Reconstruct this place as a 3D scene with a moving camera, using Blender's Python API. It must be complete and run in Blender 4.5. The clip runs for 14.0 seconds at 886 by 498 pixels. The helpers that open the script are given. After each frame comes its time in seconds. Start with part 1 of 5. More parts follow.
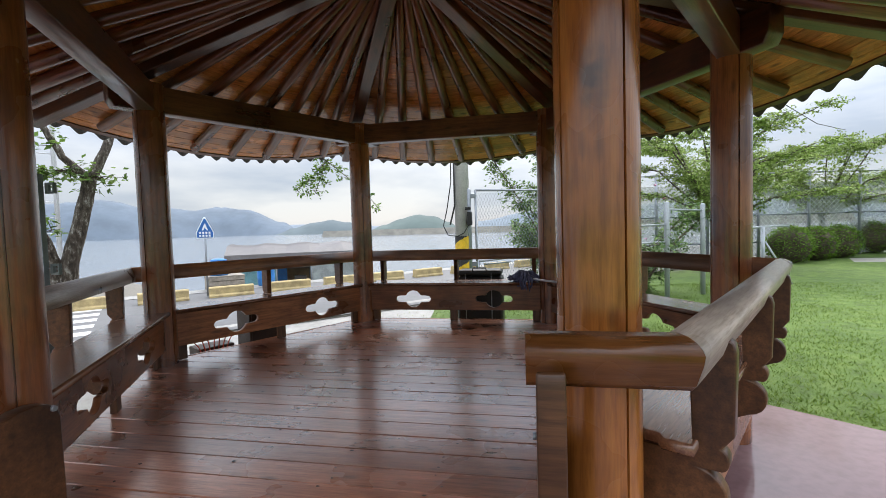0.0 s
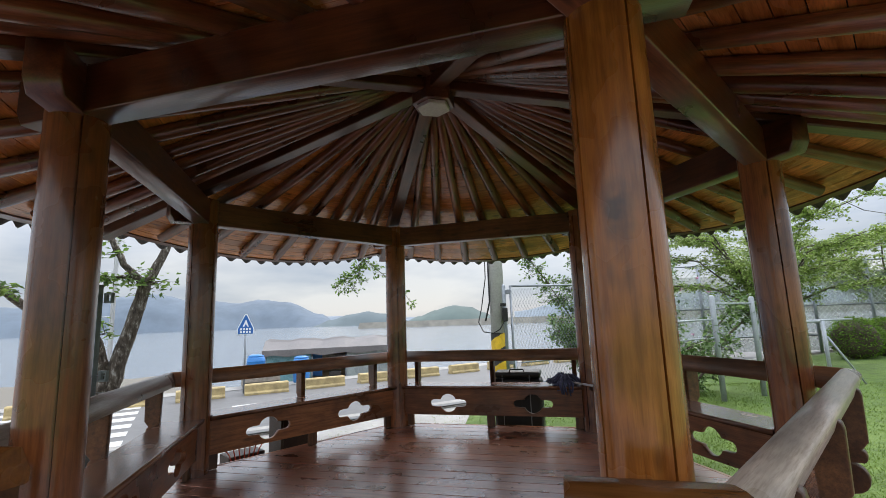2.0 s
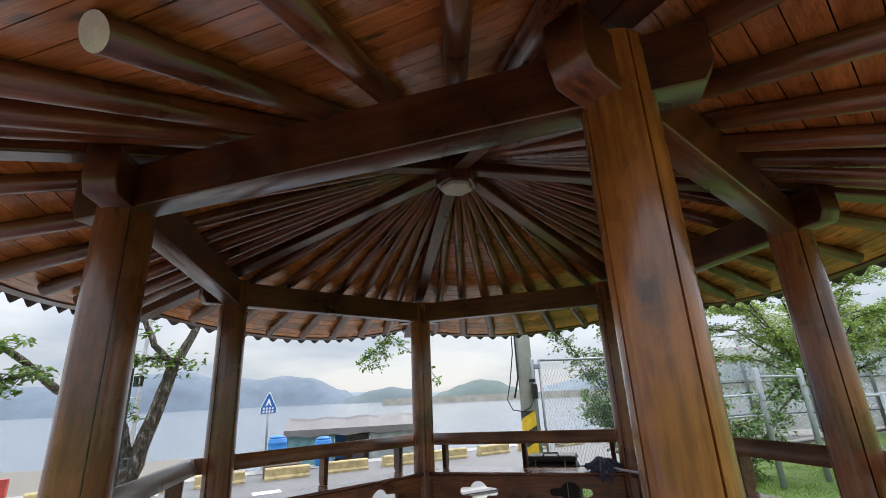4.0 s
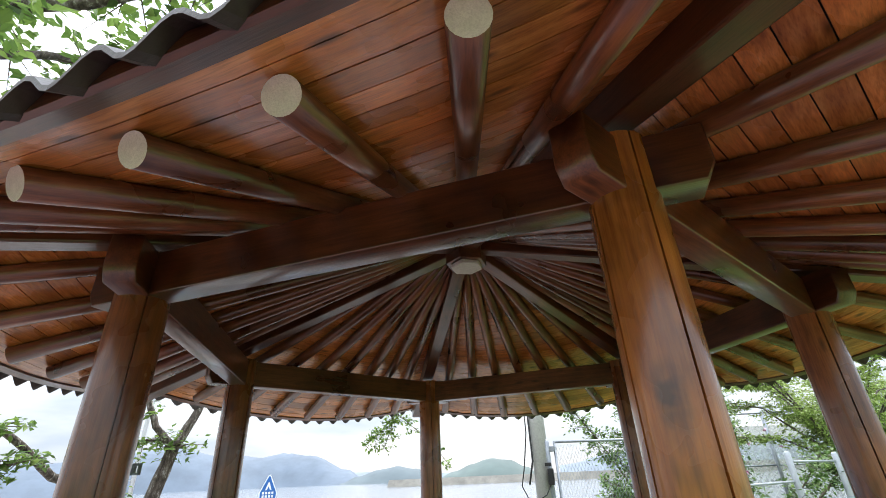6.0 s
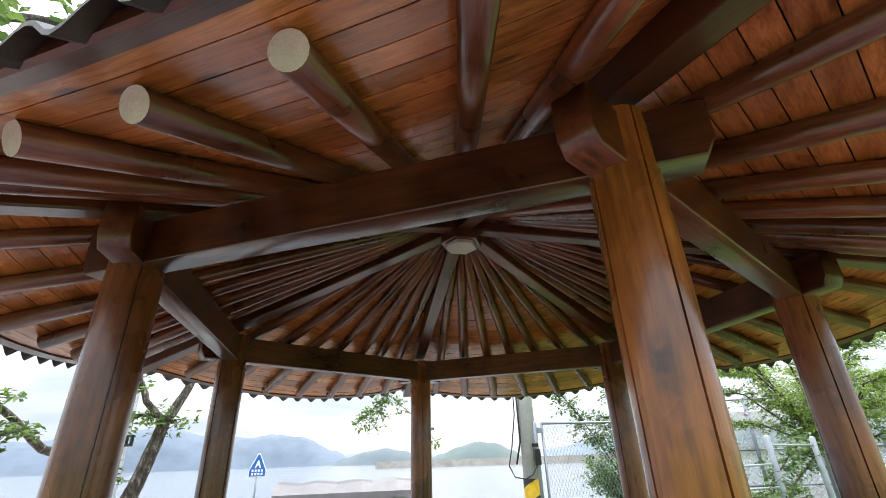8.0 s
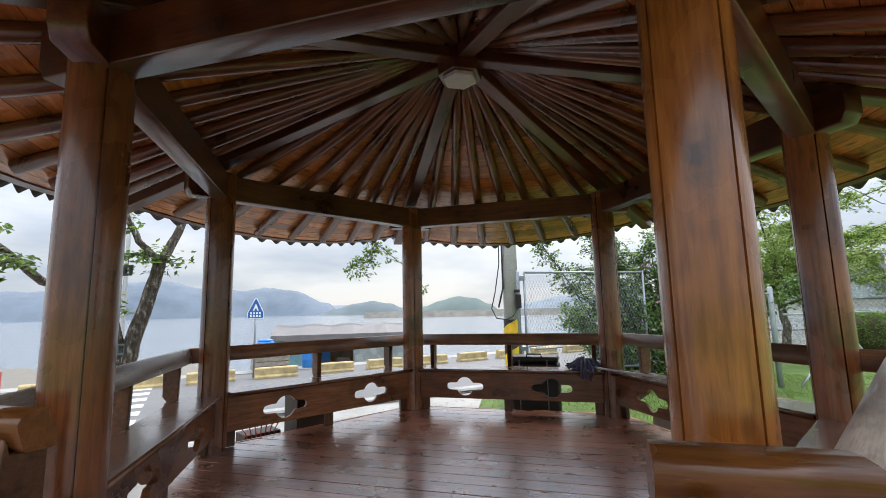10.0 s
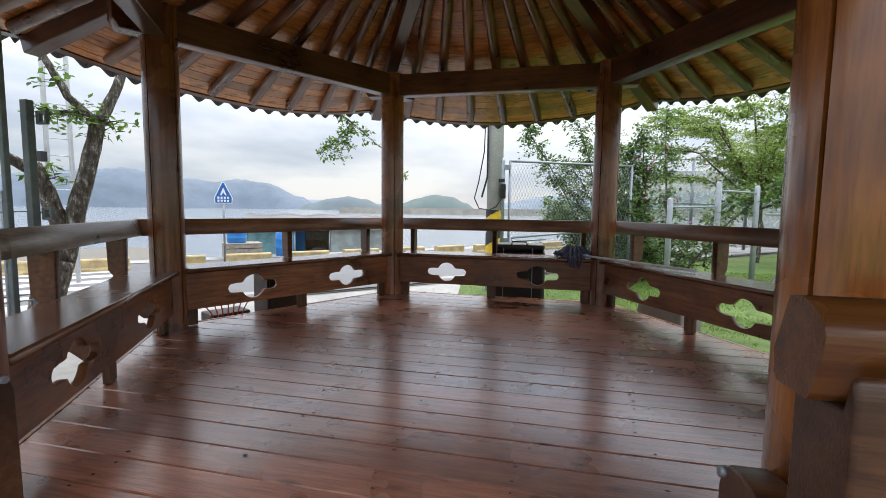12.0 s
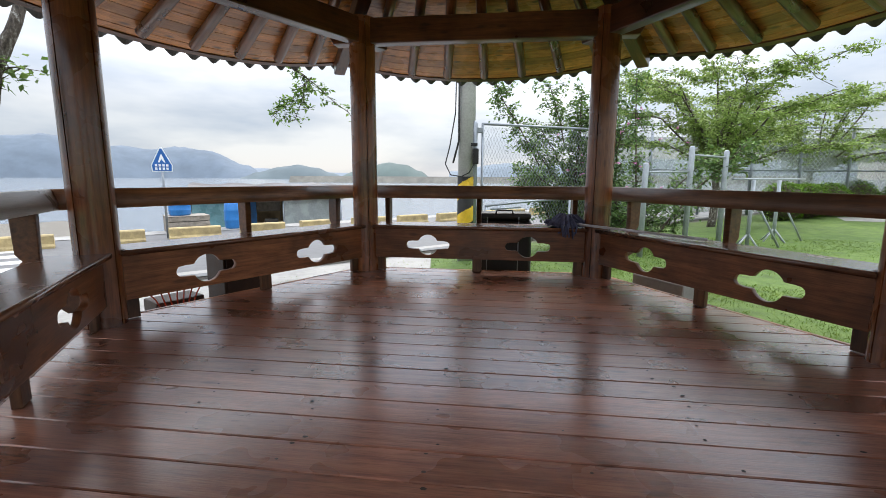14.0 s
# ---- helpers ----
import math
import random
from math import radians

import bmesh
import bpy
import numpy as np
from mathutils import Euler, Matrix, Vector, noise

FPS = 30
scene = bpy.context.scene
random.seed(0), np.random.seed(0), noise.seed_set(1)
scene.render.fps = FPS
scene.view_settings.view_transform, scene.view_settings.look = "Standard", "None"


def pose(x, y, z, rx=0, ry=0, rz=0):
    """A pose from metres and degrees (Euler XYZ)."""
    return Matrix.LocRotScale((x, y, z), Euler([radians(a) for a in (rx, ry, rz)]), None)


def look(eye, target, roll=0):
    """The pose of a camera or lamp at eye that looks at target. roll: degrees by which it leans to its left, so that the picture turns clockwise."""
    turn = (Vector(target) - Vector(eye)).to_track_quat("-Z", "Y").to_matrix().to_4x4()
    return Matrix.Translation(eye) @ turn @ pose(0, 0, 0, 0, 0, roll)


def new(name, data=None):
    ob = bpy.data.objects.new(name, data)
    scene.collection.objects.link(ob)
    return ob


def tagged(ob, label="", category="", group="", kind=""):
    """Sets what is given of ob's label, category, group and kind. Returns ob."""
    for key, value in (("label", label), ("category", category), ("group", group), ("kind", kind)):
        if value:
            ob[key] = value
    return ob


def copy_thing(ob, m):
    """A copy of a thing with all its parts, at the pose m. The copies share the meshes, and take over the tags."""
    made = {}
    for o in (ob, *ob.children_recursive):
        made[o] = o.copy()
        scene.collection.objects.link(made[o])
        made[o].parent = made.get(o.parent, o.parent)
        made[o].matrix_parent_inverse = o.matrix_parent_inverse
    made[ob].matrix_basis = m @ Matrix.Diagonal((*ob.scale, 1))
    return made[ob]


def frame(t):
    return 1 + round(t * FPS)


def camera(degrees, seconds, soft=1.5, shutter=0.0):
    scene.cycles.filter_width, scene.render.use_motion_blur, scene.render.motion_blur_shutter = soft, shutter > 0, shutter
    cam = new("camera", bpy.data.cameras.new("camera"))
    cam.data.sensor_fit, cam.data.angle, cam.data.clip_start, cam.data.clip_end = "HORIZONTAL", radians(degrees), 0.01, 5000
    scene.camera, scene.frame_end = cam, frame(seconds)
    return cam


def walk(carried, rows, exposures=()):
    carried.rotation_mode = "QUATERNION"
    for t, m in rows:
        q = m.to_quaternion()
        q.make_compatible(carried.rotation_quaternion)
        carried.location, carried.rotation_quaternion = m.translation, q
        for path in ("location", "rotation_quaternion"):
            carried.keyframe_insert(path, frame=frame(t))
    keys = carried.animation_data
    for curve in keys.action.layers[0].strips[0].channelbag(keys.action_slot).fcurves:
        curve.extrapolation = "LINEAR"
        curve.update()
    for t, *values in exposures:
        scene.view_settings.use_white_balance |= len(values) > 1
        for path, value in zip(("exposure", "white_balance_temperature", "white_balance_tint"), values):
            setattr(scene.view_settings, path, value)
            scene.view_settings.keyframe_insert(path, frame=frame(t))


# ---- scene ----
cam = camera(88.6, 14.0, 0.5)
PATH = [
    (0, (1.035, -3.748, 1.239), (0.651, -1.788, 1.146), -1.7),
    (0.5, (1.036, -3.753, 1.287), (0.61, -1.799, 1.268), -1.7),
    (1, (1.042, -3.752, 1.298), (0.572, -1.81, 1.39), -1.8),
    (1.5, (1.048, -3.755, 1.309), (0.552, -1.829, 1.524), -2.1),
    (2, (1.061, -3.768, 1.362), (0.544, -1.861, 1.67), -2.1),
    (2.5, (1.068, -3.776, 1.374), (0.53, -1.89, 1.766), -2.2),
    (3, (1.057, -3.78, 1.377), (0.502, -1.917, 1.847), -2.3),
    (5.5, (1.046, -3.821, 1.48), (0.455, -2.099, 2.308), -2.6),
    (6, (1.055, -3.834, 1.49), (0.487, -2.14, 2.388), -2.6),
    (6.5, (1.043, -3.834, 1.49), (0.491, -2.154, 2.424), -2.2),
    (7, (1.029, -3.833, 1.478), (0.487, -2.149, 2.41), -2.2),
    (9.5, (0.947, -3.756, 1.32), (0.4, -1.885, 1.766), -1.4),
    (10, (0.862, -3.688, 1.26), (0.319, -1.782, 1.529), -1.2),
    (10.5, (0.84, -3.555, 1.19), (0.289, -1.636, 1.307), -0.9),
    (11, (0.792, -3.367, 1.132), (0.253, -1.441, 1.138), -0.3),
    (11.5, (0.748, -3.282, 1.094), (0.24, -1.35, 1.0), 0.5),
    (12, (0.647, -3.216, 1.061), (0.198, -1.275, 0.885), 0.7),
    (12.5, (0.474, -3.078, 1.047), (0.118, -1.126, 0.797), 0.6),
    (13, (0.325, -2.976, 1.027), (0.048, -1.022, 0.701), 0.3),
    (13.5, (0.284, -2.873, 1.028), (0.021, -0.916, 0.712), 0.4),
    (14, (0.253, -2.757, 1.034), (0.002, -0.797, 0.722), 0.3),
]
walk(cam, [(t, look(e, g, r)) for t, e, g, r in PATH],
     [(0, 1, 6950, 10), (1.5, 0.84, 6950, 10), (3, 0.84, 6950, 10), (5.5, 1.36, 6950, 10), (6.5, 1.54, 6950, 10), (7.2, 1.54, 6950, 10), (9.5, 1.27, 6950, 10), (10, 1.04, 6950, 10), (10.5, 0.97, 6950, 10), (11, 1.0, 6950, 10), (12.5, 1.03, 6950, 10), (14, 1.02, 6950, 10)])

# ---- world and sun: bright overcast ----
world = bpy.data.worlds.new("overcast_sky")
scene.world = world
world.use_nodes = True
wn, wl = world.node_tree.nodes, world.node_tree.links
bg = wn["Background"]
SUN_EL, SUN_ROT = radians(50), radians(4)
sky = wn.new("ShaderNodeTexSky")
sky.sky_type, sky.sun_disc = "NISHITA", False
sky.sun_elevation, sky.sun_rotation = SUN_EL, SUN_ROT
wtc = wn.new("ShaderNodeTexCoord")
wmap = wn.new("ShaderNodeMapping")
wmap.inputs["Scale"].default_value = (1.6, 1.6, 6.0)
wnoise = wn.new("ShaderNodeTexNoise")
wnoise.inputs["Scale"].default_value, wnoise.inputs["Detail"].default_value = 1.7, 5.0
wnoise.inputs["Roughness"].default_value = 0.52
wramp = wn.new("ShaderNodeValToRGB")
wramp.color_ramp.elements[0].position, wramp.color_ramp.elements[0].color = 0.36, (2.35, 2.8, 3.65, 1)
wramp.color_ramp.elements[1].position, wramp.color_ramp.elements[1].color = 0.62, (4.2, 4.45, 4.9, 1)
wmix = wn.new("ShaderNodeMix")
wmix.data_type = "RGBA"
wmix.inputs["Factor"].default_value = 0.88
wl.new(wtc.outputs["Generated"], wmap.inputs["Vector"])
wl.new(wmap.outputs["Vector"], wnoise.inputs["Vector"])
wl.new(wnoise.outputs["Fac"], wramp.inputs["Fac"])
wl.new(sky.outputs["Color"], wmix.inputs["A"])
wsep = wn.new("ShaderNodeSeparateXYZ")
wgrad = wn.new("ShaderNodeMapRange")
wgrad.inputs["From Min"].default_value, wgrad.inputs["From Max"].default_value = 0.12, 0.95
wgrad.inputs["To Min"].default_value, wgrad.inputs["To Max"].default_value = 1.0, 4.8
wmul = wn.new("ShaderNodeVectorMath")
wmul.operation = "SCALE"
wl.new(wtc.outputs["Generated"], wsep.inputs["Vector"])
wl.new(wsep.outputs["Z"], wgrad.inputs["Value"])
wl.new(wramp.outputs["Color"], wmul.inputs[0])
wl.new(wgrad.outputs["Result"], wmul.inputs["Scale"])
# the cloud is brighter round the hidden sun
wdot = wn.new("ShaderNodeVectorMath")
wdot.operation = "DOT_PRODUCT"
wdot.inputs[1].default_value = (math.sin(SUN_ROT) * 0.9, math.cos(SUN_ROT) * 0.9, 0.436)
wglow = wn.new("ShaderNodeMapRange")
wglow.interpolation_type = "SMOOTHSTEP"
wglow.inputs["From Min"].default_value, wglow.inputs["From Max"].default_value = 0.86, 1.0
wglow.inputs["To Min"].default_value, wglow.inputs["To Max"].default_value = 0.97, 1.25
wmul2 = wn.new("ShaderNodeVectorMath")
wmul2.operation = "SCALE"
wl.new(wtc.outputs["Generated"], wdot.inputs[0])
wl.new(wdot.outputs["Value"], wglow.inputs["Value"])
wl.new(wmul.outputs["Vector"], wmul2.inputs[0])
wl.new(wglow.outputs["Result"], wmul2.inputs["Scale"])
wl.new(wmul2.outputs["Vector"], wmix.inputs["B"])
wl.new(wmix.outputs["Result"], bg.inputs["Color"])
bg.inputs["Strength"].default_value = 0.1
sun = new("sun", bpy.data.lights.new("sun", "SUN"))
sun.data.energy, sun.data.angle, sun.data.color = 1.0, radians(25), (1.0, 0.96, 0.9)
sun.matrix_world = look((0, 0, 20), Vector((0, 0, 20)) - Vector((math.sin(SUN_ROT) * math.cos(SUN_EL), math.cos(SUN_ROT) * math.cos(SUN_EL), math.sin(SUN_EL))))


# ---- materials ----
def material(name, rough=0.5, metal=0.0):
    m = bpy.data.materials.new(name)
    m.use_nodes = True
    b = m.node_tree.nodes["Principled BSDF"]
    b.inputs["Roughness"].default_value, b.inputs["Metallic"].default_value = rough, metal
    return m, m.node_tree.nodes, m.node_tree.links, b


def ramp_of(n, stops):
    r = n.new("ShaderNodeValToRGB")
    e = r.color_ramp.elements
    while len(e) < len(stops):
        e.new(0.5)
    for el, (p, c) in zip(e, stops):
        el.position, el.color = p, (*c, 1)
    return r


def mix_of(n, l, fac, a, b, mode="MIX"):
    x = n.new("ShaderNodeMix")
    x.data_type, x.blend_type = "RGBA", mode
    for key, v in (("Factor", fac), ("A", a), ("B", b)):
        if hasattr(v, "is_output"):
            l.new(v, x.inputs[key])
        else:
            x.inputs[key].default_value = v if key == "Factor" else (*v, 1)
    return x.outputs["Result"]


def noise_of(n, l, vec, scale, detail=4.0, rough=0.55):
    t = n.new("ShaderNodeTexNoise")
    t.inputs["Scale"].default_value, t.inputs["Detail"].default_value, t.inputs["Roughness"].default_value = scale, detail, rough
    l.new(vec, t.inputs["Vector"])
    return t.outputs["Fac"]


def coords(n, l, scale=(1, 1, 1), shift=True, kind="Object"):
    tc = n.new("ShaderNodeTexCoord")
    mp = n.new("ShaderNodeMapping")
    mp.inputs["Scale"].default_value = scale
    l.new(tc.outputs[kind], mp.inputs["Vector"])
    if not shift:
        return mp.outputs["Vector"]
    oi = n.new("ShaderNodeObjectInfo")
    mul = n.new("ShaderNodeMath")
    mul.operation = "MULTIPLY"
    mul.inputs[1].default_value = 37.0
    l.new(oi.outputs["Random"], mul.inputs[0])
    add = n.new("ShaderNodeVectorMath")
    l.new(mp.outputs["Vector"], add.inputs[0])
    l.new(mul.outputs[0], add.inputs[1])
    return add.outputs["Vector"]


def bump_of(n, l, height, bsdf, strength=0.2, distance=0.01):
    b = n.new("ShaderNodeBump")
    b.inputs["Strength"].default_value, b.inputs["Distance"].default_value = strength, distance
    l.new(height, b.inputs["Height"])
    l.new(b.outputs["Normal"], bsdf.inputs["Normal"])


def rough_of(n, l, fac, bsdf, lo, hi):
    mr = n.new("ShaderNodeMapRange")
    mr.inputs["To Min"].default_value, mr.inputs["To Max"].default_value = lo, hi
    mr.inputs["From Min"].default_value, mr.inputs["From Max"].default_value = 0.3, 0.7
    l.new(fac, mr.inputs["Value"])
    l.new(mr.outputs["Result"], bsdf.inputs["Roughness"])


def wood(name, dark, mid, light, axis="X", rough=(0.3, 0.5), knots=0.5, island=False, weather=0.0, streak_by=1.0, mottle=1.0):
    """Varnished softwood: long grain, knots, stains, worn gloss; the grain runs along one local axis."""
    m, n, l, b = material(name)
    s = {"X": (1.0, 14.0, 14.0), "Y": (14.0, 1.0, 14.0), "Z": (14.0, 14.0, 1.0)}[axis]
    k = {"X": (3.0, 9.0, 9.0), "Y": (9.0, 3.0, 9.0), "Z": (9.0, 9.0, 3.0)}[axis]
    v = coords(n, l, s)
    grain = noise_of(n, l, v, 2.2, 6.0, 0.62)
    fine = noise_of(n, l, coords(n, l, tuple(q * 5 for q in s)), 2.0, 3.0)
    stain = noise_of(n, l, coords(n, l), 2.3, 3.0)
    c = ramp_of(n, [(0.28, dark), (0.5, mid), (0.74, light)])
    l.new(grain, c.inputs["Fac"])
    st = ramp_of(n, [(0.32, tuple(1 - q * mottle for q in (0.58, 0.63, 0.67))), (0.6, (1.14, 1.1, 1.06))])
    l.new(stain, st.inputs["Fac"])
    col = mix_of(n, l, 1.0, c.outputs["Color"], st.outputs["Color"], "MULTIPLY")
    streak = ramp_of(n, [(0.34, tuple(1 - q * streak_by for q in (0.32, 0.36, 0.39))), (0.5, (1.05, 1.05, 1.05)), (0.7, (1 + 0.28 * streak_by,) * 3)])
    l.new(fine, streak.inputs["Fac"])
    col = mix_of(n, l, 1.0, col, streak.outputs["Color"], "MULTIPLY")
    vo = n.new("ShaderNodeTexVoronoi")
    vo.inputs["Scale"].default_value = 1.0
    l.new(coords(n, l, k), vo.inputs["Vector"])
    kn = ramp_of(n, [(0.08, (1, 1, 1)), (0.2, (0, 0, 0))])
    l.new(vo.outputs["Distance"], kn.inputs["Fac"])
    kf = n.new("ShaderNodeMath")
    kf.operation = "MULTIPLY"
    kf.inputs[1].default_value = knots
    l.new(kn.outputs["Color"], kf.inputs[0])
    col = mix_of(n, l, kf.outputs[0], col, tuple(q * 0.3 for q in dark))
    if island:
        geo = n.new("ShaderNodeNewGeometry")
        rnd = geo.outputs["Random Per Island"]
    else:
        rnd = n.new("ShaderNodeObjectInfo").outputs["Random"]
    tone = ramp_of(n, [(0.0, (0.7, 0.68, 0.66)), (0.5, (1.0, 1.0, 1.0)), (1.0, (1.22, 1.2, 1.16))])
    l.new(rnd, tone.inputs["Fac"])
    col = mix_of(n, l, 1.0, col, tone.outputs["Color"], "MULTIPLY")
    if weather:
        wv = noise_of(n, l, coords(n, l, tuple(q * 0.6 for q in s)), 1.5, 4.0)
        wr = ramp_of(n, [(0.35, (0, 0, 0)), (0.65, (weather, weather, weather))])
        l.new(wv, wr.inputs["Fac"])
        col = mix_of(n, l, wr.outputs["Color"], col, (0.3, 0.27, 0.24))
    l.new(col, b.inputs["Base Color"])
    rough_of(n, l, stain, b, *rough)
    bump_of(n, l, fine, b, 0.2, 0.004)
    return m


def plain(name, colour, rough=0.5, metal=0.0, vary=0.25, scale=6.0, bump=0.05, shift=True):
    """A painted, plastic or metal surface with two scales of dirt and wear."""
    m, n, l, b = material(name, rough, metal)
    v = coords(n, l, shift=shift)
    big, fine = noise_of(n, l, v, scale, 4.0), noise_of(n, l, v, scale * 9, 3.0)
    r = ramp_of(n, [(0.3, tuple(q * (1 - vary) for q in colour)), (0.7, tuple(min(1, q * (1 + vary * 0.5)) for q in colour))])
    l.new(big, r.inputs["Fac"])
    r2 = ramp_of(n, [(0.3, (0.86, 0.86, 0.86)), (0.6, (1.04, 1.04, 1.04))])
    l.new(fine, r2.inputs["Fac"])
    l.new(mix_of(n, l, 1.0, r.outputs["Color"], r2.outputs["Color"], "MULTIPLY"), b.inputs["Base Color"])
    rough_of(n, l, big, b, max(0.05, rough - 0.08), min(1, rough + 0.1))
    bump_of(n, l, fine, b, bump, 0.01)
    return m


# lit and shaded copies of one varnish; the light is put into the colours
LIT_POST = wood("lit_post_varnish", (0.24, 0.074, 0.013), (0.42, 0.15, 0.03), (0.56, 0.23, 0.052), "Z", (0.2, 0.36), 0.55, False, 0.0, 0.4, 0.8)
SHADED_POST = wood("shaded_post_varnish", (0.13, 0.039, 0.012), (0.235, 0.077, 0.023), (0.33, 0.124, 0.04), "Z", (0.2, 0.36), 0.55, False, 0.0, 0.5)
for varnished in (LIT_POST, SHADED_POST):
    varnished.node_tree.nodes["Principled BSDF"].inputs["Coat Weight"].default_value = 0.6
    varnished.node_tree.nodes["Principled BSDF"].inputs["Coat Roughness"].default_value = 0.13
# the lit copy once more, with this post's own dark stain
LIT_STAINED_POST = LIT_POST.copy()
sn_, sl_ = LIT_STAINED_POST.node_tree.nodes, LIT_STAINED_POST.node_tree.links
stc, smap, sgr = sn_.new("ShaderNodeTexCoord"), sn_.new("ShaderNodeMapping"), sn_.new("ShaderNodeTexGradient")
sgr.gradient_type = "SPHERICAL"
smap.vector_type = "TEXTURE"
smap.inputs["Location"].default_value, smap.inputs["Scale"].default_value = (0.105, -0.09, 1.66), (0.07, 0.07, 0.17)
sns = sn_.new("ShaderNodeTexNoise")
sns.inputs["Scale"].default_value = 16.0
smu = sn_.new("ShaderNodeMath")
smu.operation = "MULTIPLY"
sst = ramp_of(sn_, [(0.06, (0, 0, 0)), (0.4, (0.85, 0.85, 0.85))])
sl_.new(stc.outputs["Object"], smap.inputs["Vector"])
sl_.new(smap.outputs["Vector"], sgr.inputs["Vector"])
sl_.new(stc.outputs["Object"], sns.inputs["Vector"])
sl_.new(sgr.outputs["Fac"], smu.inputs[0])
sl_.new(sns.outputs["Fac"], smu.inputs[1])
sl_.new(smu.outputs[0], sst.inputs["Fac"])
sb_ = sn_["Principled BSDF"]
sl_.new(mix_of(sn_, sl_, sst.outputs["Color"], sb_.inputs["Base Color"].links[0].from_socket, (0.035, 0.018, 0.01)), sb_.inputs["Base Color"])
BEAM_WOOD = wood("varnished_beam", (0.055, 0.016, 0.0065), (0.108, 0.035, 0.0135), (0.165, 0.058, 0.024), "X", (0.26, 0.4), 0.6, False, 0.0, 0.6)
RAFTER_WOOD = wood("varnished_rafter", (0.075, 0.025, 0.01), (0.15, 0.053, 0.021), (0.23, 0.09, 0.038), "X", (0.24, 0.38), 0.5, False, 0.0, 0.7)
for varnished in (BEAM_WOOD, RAFTER_WOOD):
    varnished.node_tree.nodes["Principled BSDF"].inputs["Coat Weight"].default_value = 0.5
    varnished.node_tree.nodes["Principled BSDF"].inputs["Coat Roughness"].default_value = 0.2
SHEATH_WOOD = wood("sheathing_board", (0.3, 0.105, 0.026), (0.5, 0.195, 0.054), (0.66, 0.3, 0.098), "X", (0.2, 0.34), 0.9, True, 0.0, 0.6, 0.6)
SHEATH_WOOD.node_tree.nodes["Principled BSDF"].inputs["Coat Weight"].default_value = 0.4
SHEATH_WOOD.node_tree.nodes["Principled BSDF"].inputs["Coat Roughness"].default_value = 0.28
FLOOR_WOOD = wood("floor_board", (0.17, 0.06, 0.034), (0.285, 0.112, 0.066), (0.39, 0.175, 0.11), "X", (0.24, 0.34), 0.6, False, 0.0, 0.7, 0.45)
FLOOR_WOOD.node_tree.nodes["Principled BSDF"].inputs["Coat Weight"].default_value = 0.75
FLOOR_WOOD.node_tree.nodes["Principled BSDF"].inputs["Coat Roughness"].default_value = 0.2
BENCH_WOOD = wood("bench_board", (0.12, 0.042, 0.016), (0.215, 0.08, 0.031), (0.3, 0.125, 0.05), "X", (0.24, 0.42), 0.5, False, 0.0, 0.6)
SEAT_WOOD = wood("seat_board", (0.12, 0.05, 0.028), (0.19, 0.088, 0.05), (0.26, 0.13, 0.076), "X", (0.16, 0.3), 0.4, False, 0.0, 0.6, 0.5)
SEAT_WOOD.node_tree.nodes["Principled BSDF"].inputs["Coat Weight"].default_value = 0.5
SEAT_WOOD.node_tree.nodes["Principled BSDF"].inputs["Coat Roughness"].default_value = 0.2
BRACKET_WOOD = wood("bracket_board", (0.05, 0.02, 0.008), (0.1, 0.042, 0.016), (0.155, 0.07, 0.028), "Z", (0.3, 0.5), 0.5, False, 0.0, 0.6)
RAIL_WOOD = wood("weathered_rail", (0.11, 0.045, 0.018), (0.2, 0.086, 0.034), (0.28, 0.135, 0.058), "X", (0.28, 0.45), 0.4, False, 0.2, 0.6)
STUB_WOOD = wood("varnished_stub", (0.085, 0.03, 0.008), (0.135, 0.05, 0.013), (0.18, 0.074, 0.022), "X", (0.2, 0.34), 0.3, False, 0.0, 0.35, 0.5)
END_WOOD = wood("end_board_wood", (0.04, 0.017, 0.007), (0.075, 0.032, 0.013), (0.12, 0.055, 0.023), "Z", (0.3, 0.5), 0.5, False, 0.0, 0.5)
GREY_RAIL = wood("bleached_sheen_rail", (0.3, 0.25, 0.2), (0.43, 0.37, 0.31), (0.54, 0.48, 0.42), "X", (0.22, 0.42), 0.3, False, 0.6, 0.6, 0.6)
END_PAINT = plain("chalky_end_paint", (0.66, 0.66, 0.58), 0.75, 0, 0.12, 25, 0.3)
HATCH_PAINT = plain("pale_hub_panel", (0.6, 0.58, 0.55), 0.6, 0, 0.1)
TILE = plain("dark_roof_tile", (0.045, 0.046, 0.05), 0.5, 0, 0.45, 7, 0.3)
TILE_EDGE = plain("dark_tile_edge", (0.045, 0.037, 0.033), 0.55, 0, 0.35, 7, 0.2)
SLAB = plain("wet_red_concrete", (0.22, 0.13, 0.135), 0.14, 0, 0.12, 1.6, 0.03)
BLACK = plain("black_vinyl", (0.012, 0.012, 0.013), 0.42, 0, 0.3, 14, 0.3)
STEEL = plain("galvanised_steel", (0.3, 0.33, 0.36), 0.42, 0.6, 0.2, 9)
DARK_STEEL = plain("dark_green_steel", (0.2, 0.245, 0.245), 0.45, 0.3, 0.3, 9)


# ---- mesh helpers ----
def mesh_of(name, verts, faces, mat, smooth=False):
    me = bpy.data.meshes.new(name)
    me.from_pydata([tuple(v) for v in verts], [], faces)
    for m in (mat if isinstance(mat, (list, tuple)) else [mat]):
        me.materials.append(m)
    if smooth:
        me.shade_smooth()
    me.update()
    return me


def part(name, me, parent=None, m=None, label=""):
    ob = new(name, me)
    if parent:
        ob.parent = parent
    if m is not None:
        ob.matrix_local = m
    return tagged(ob, label)


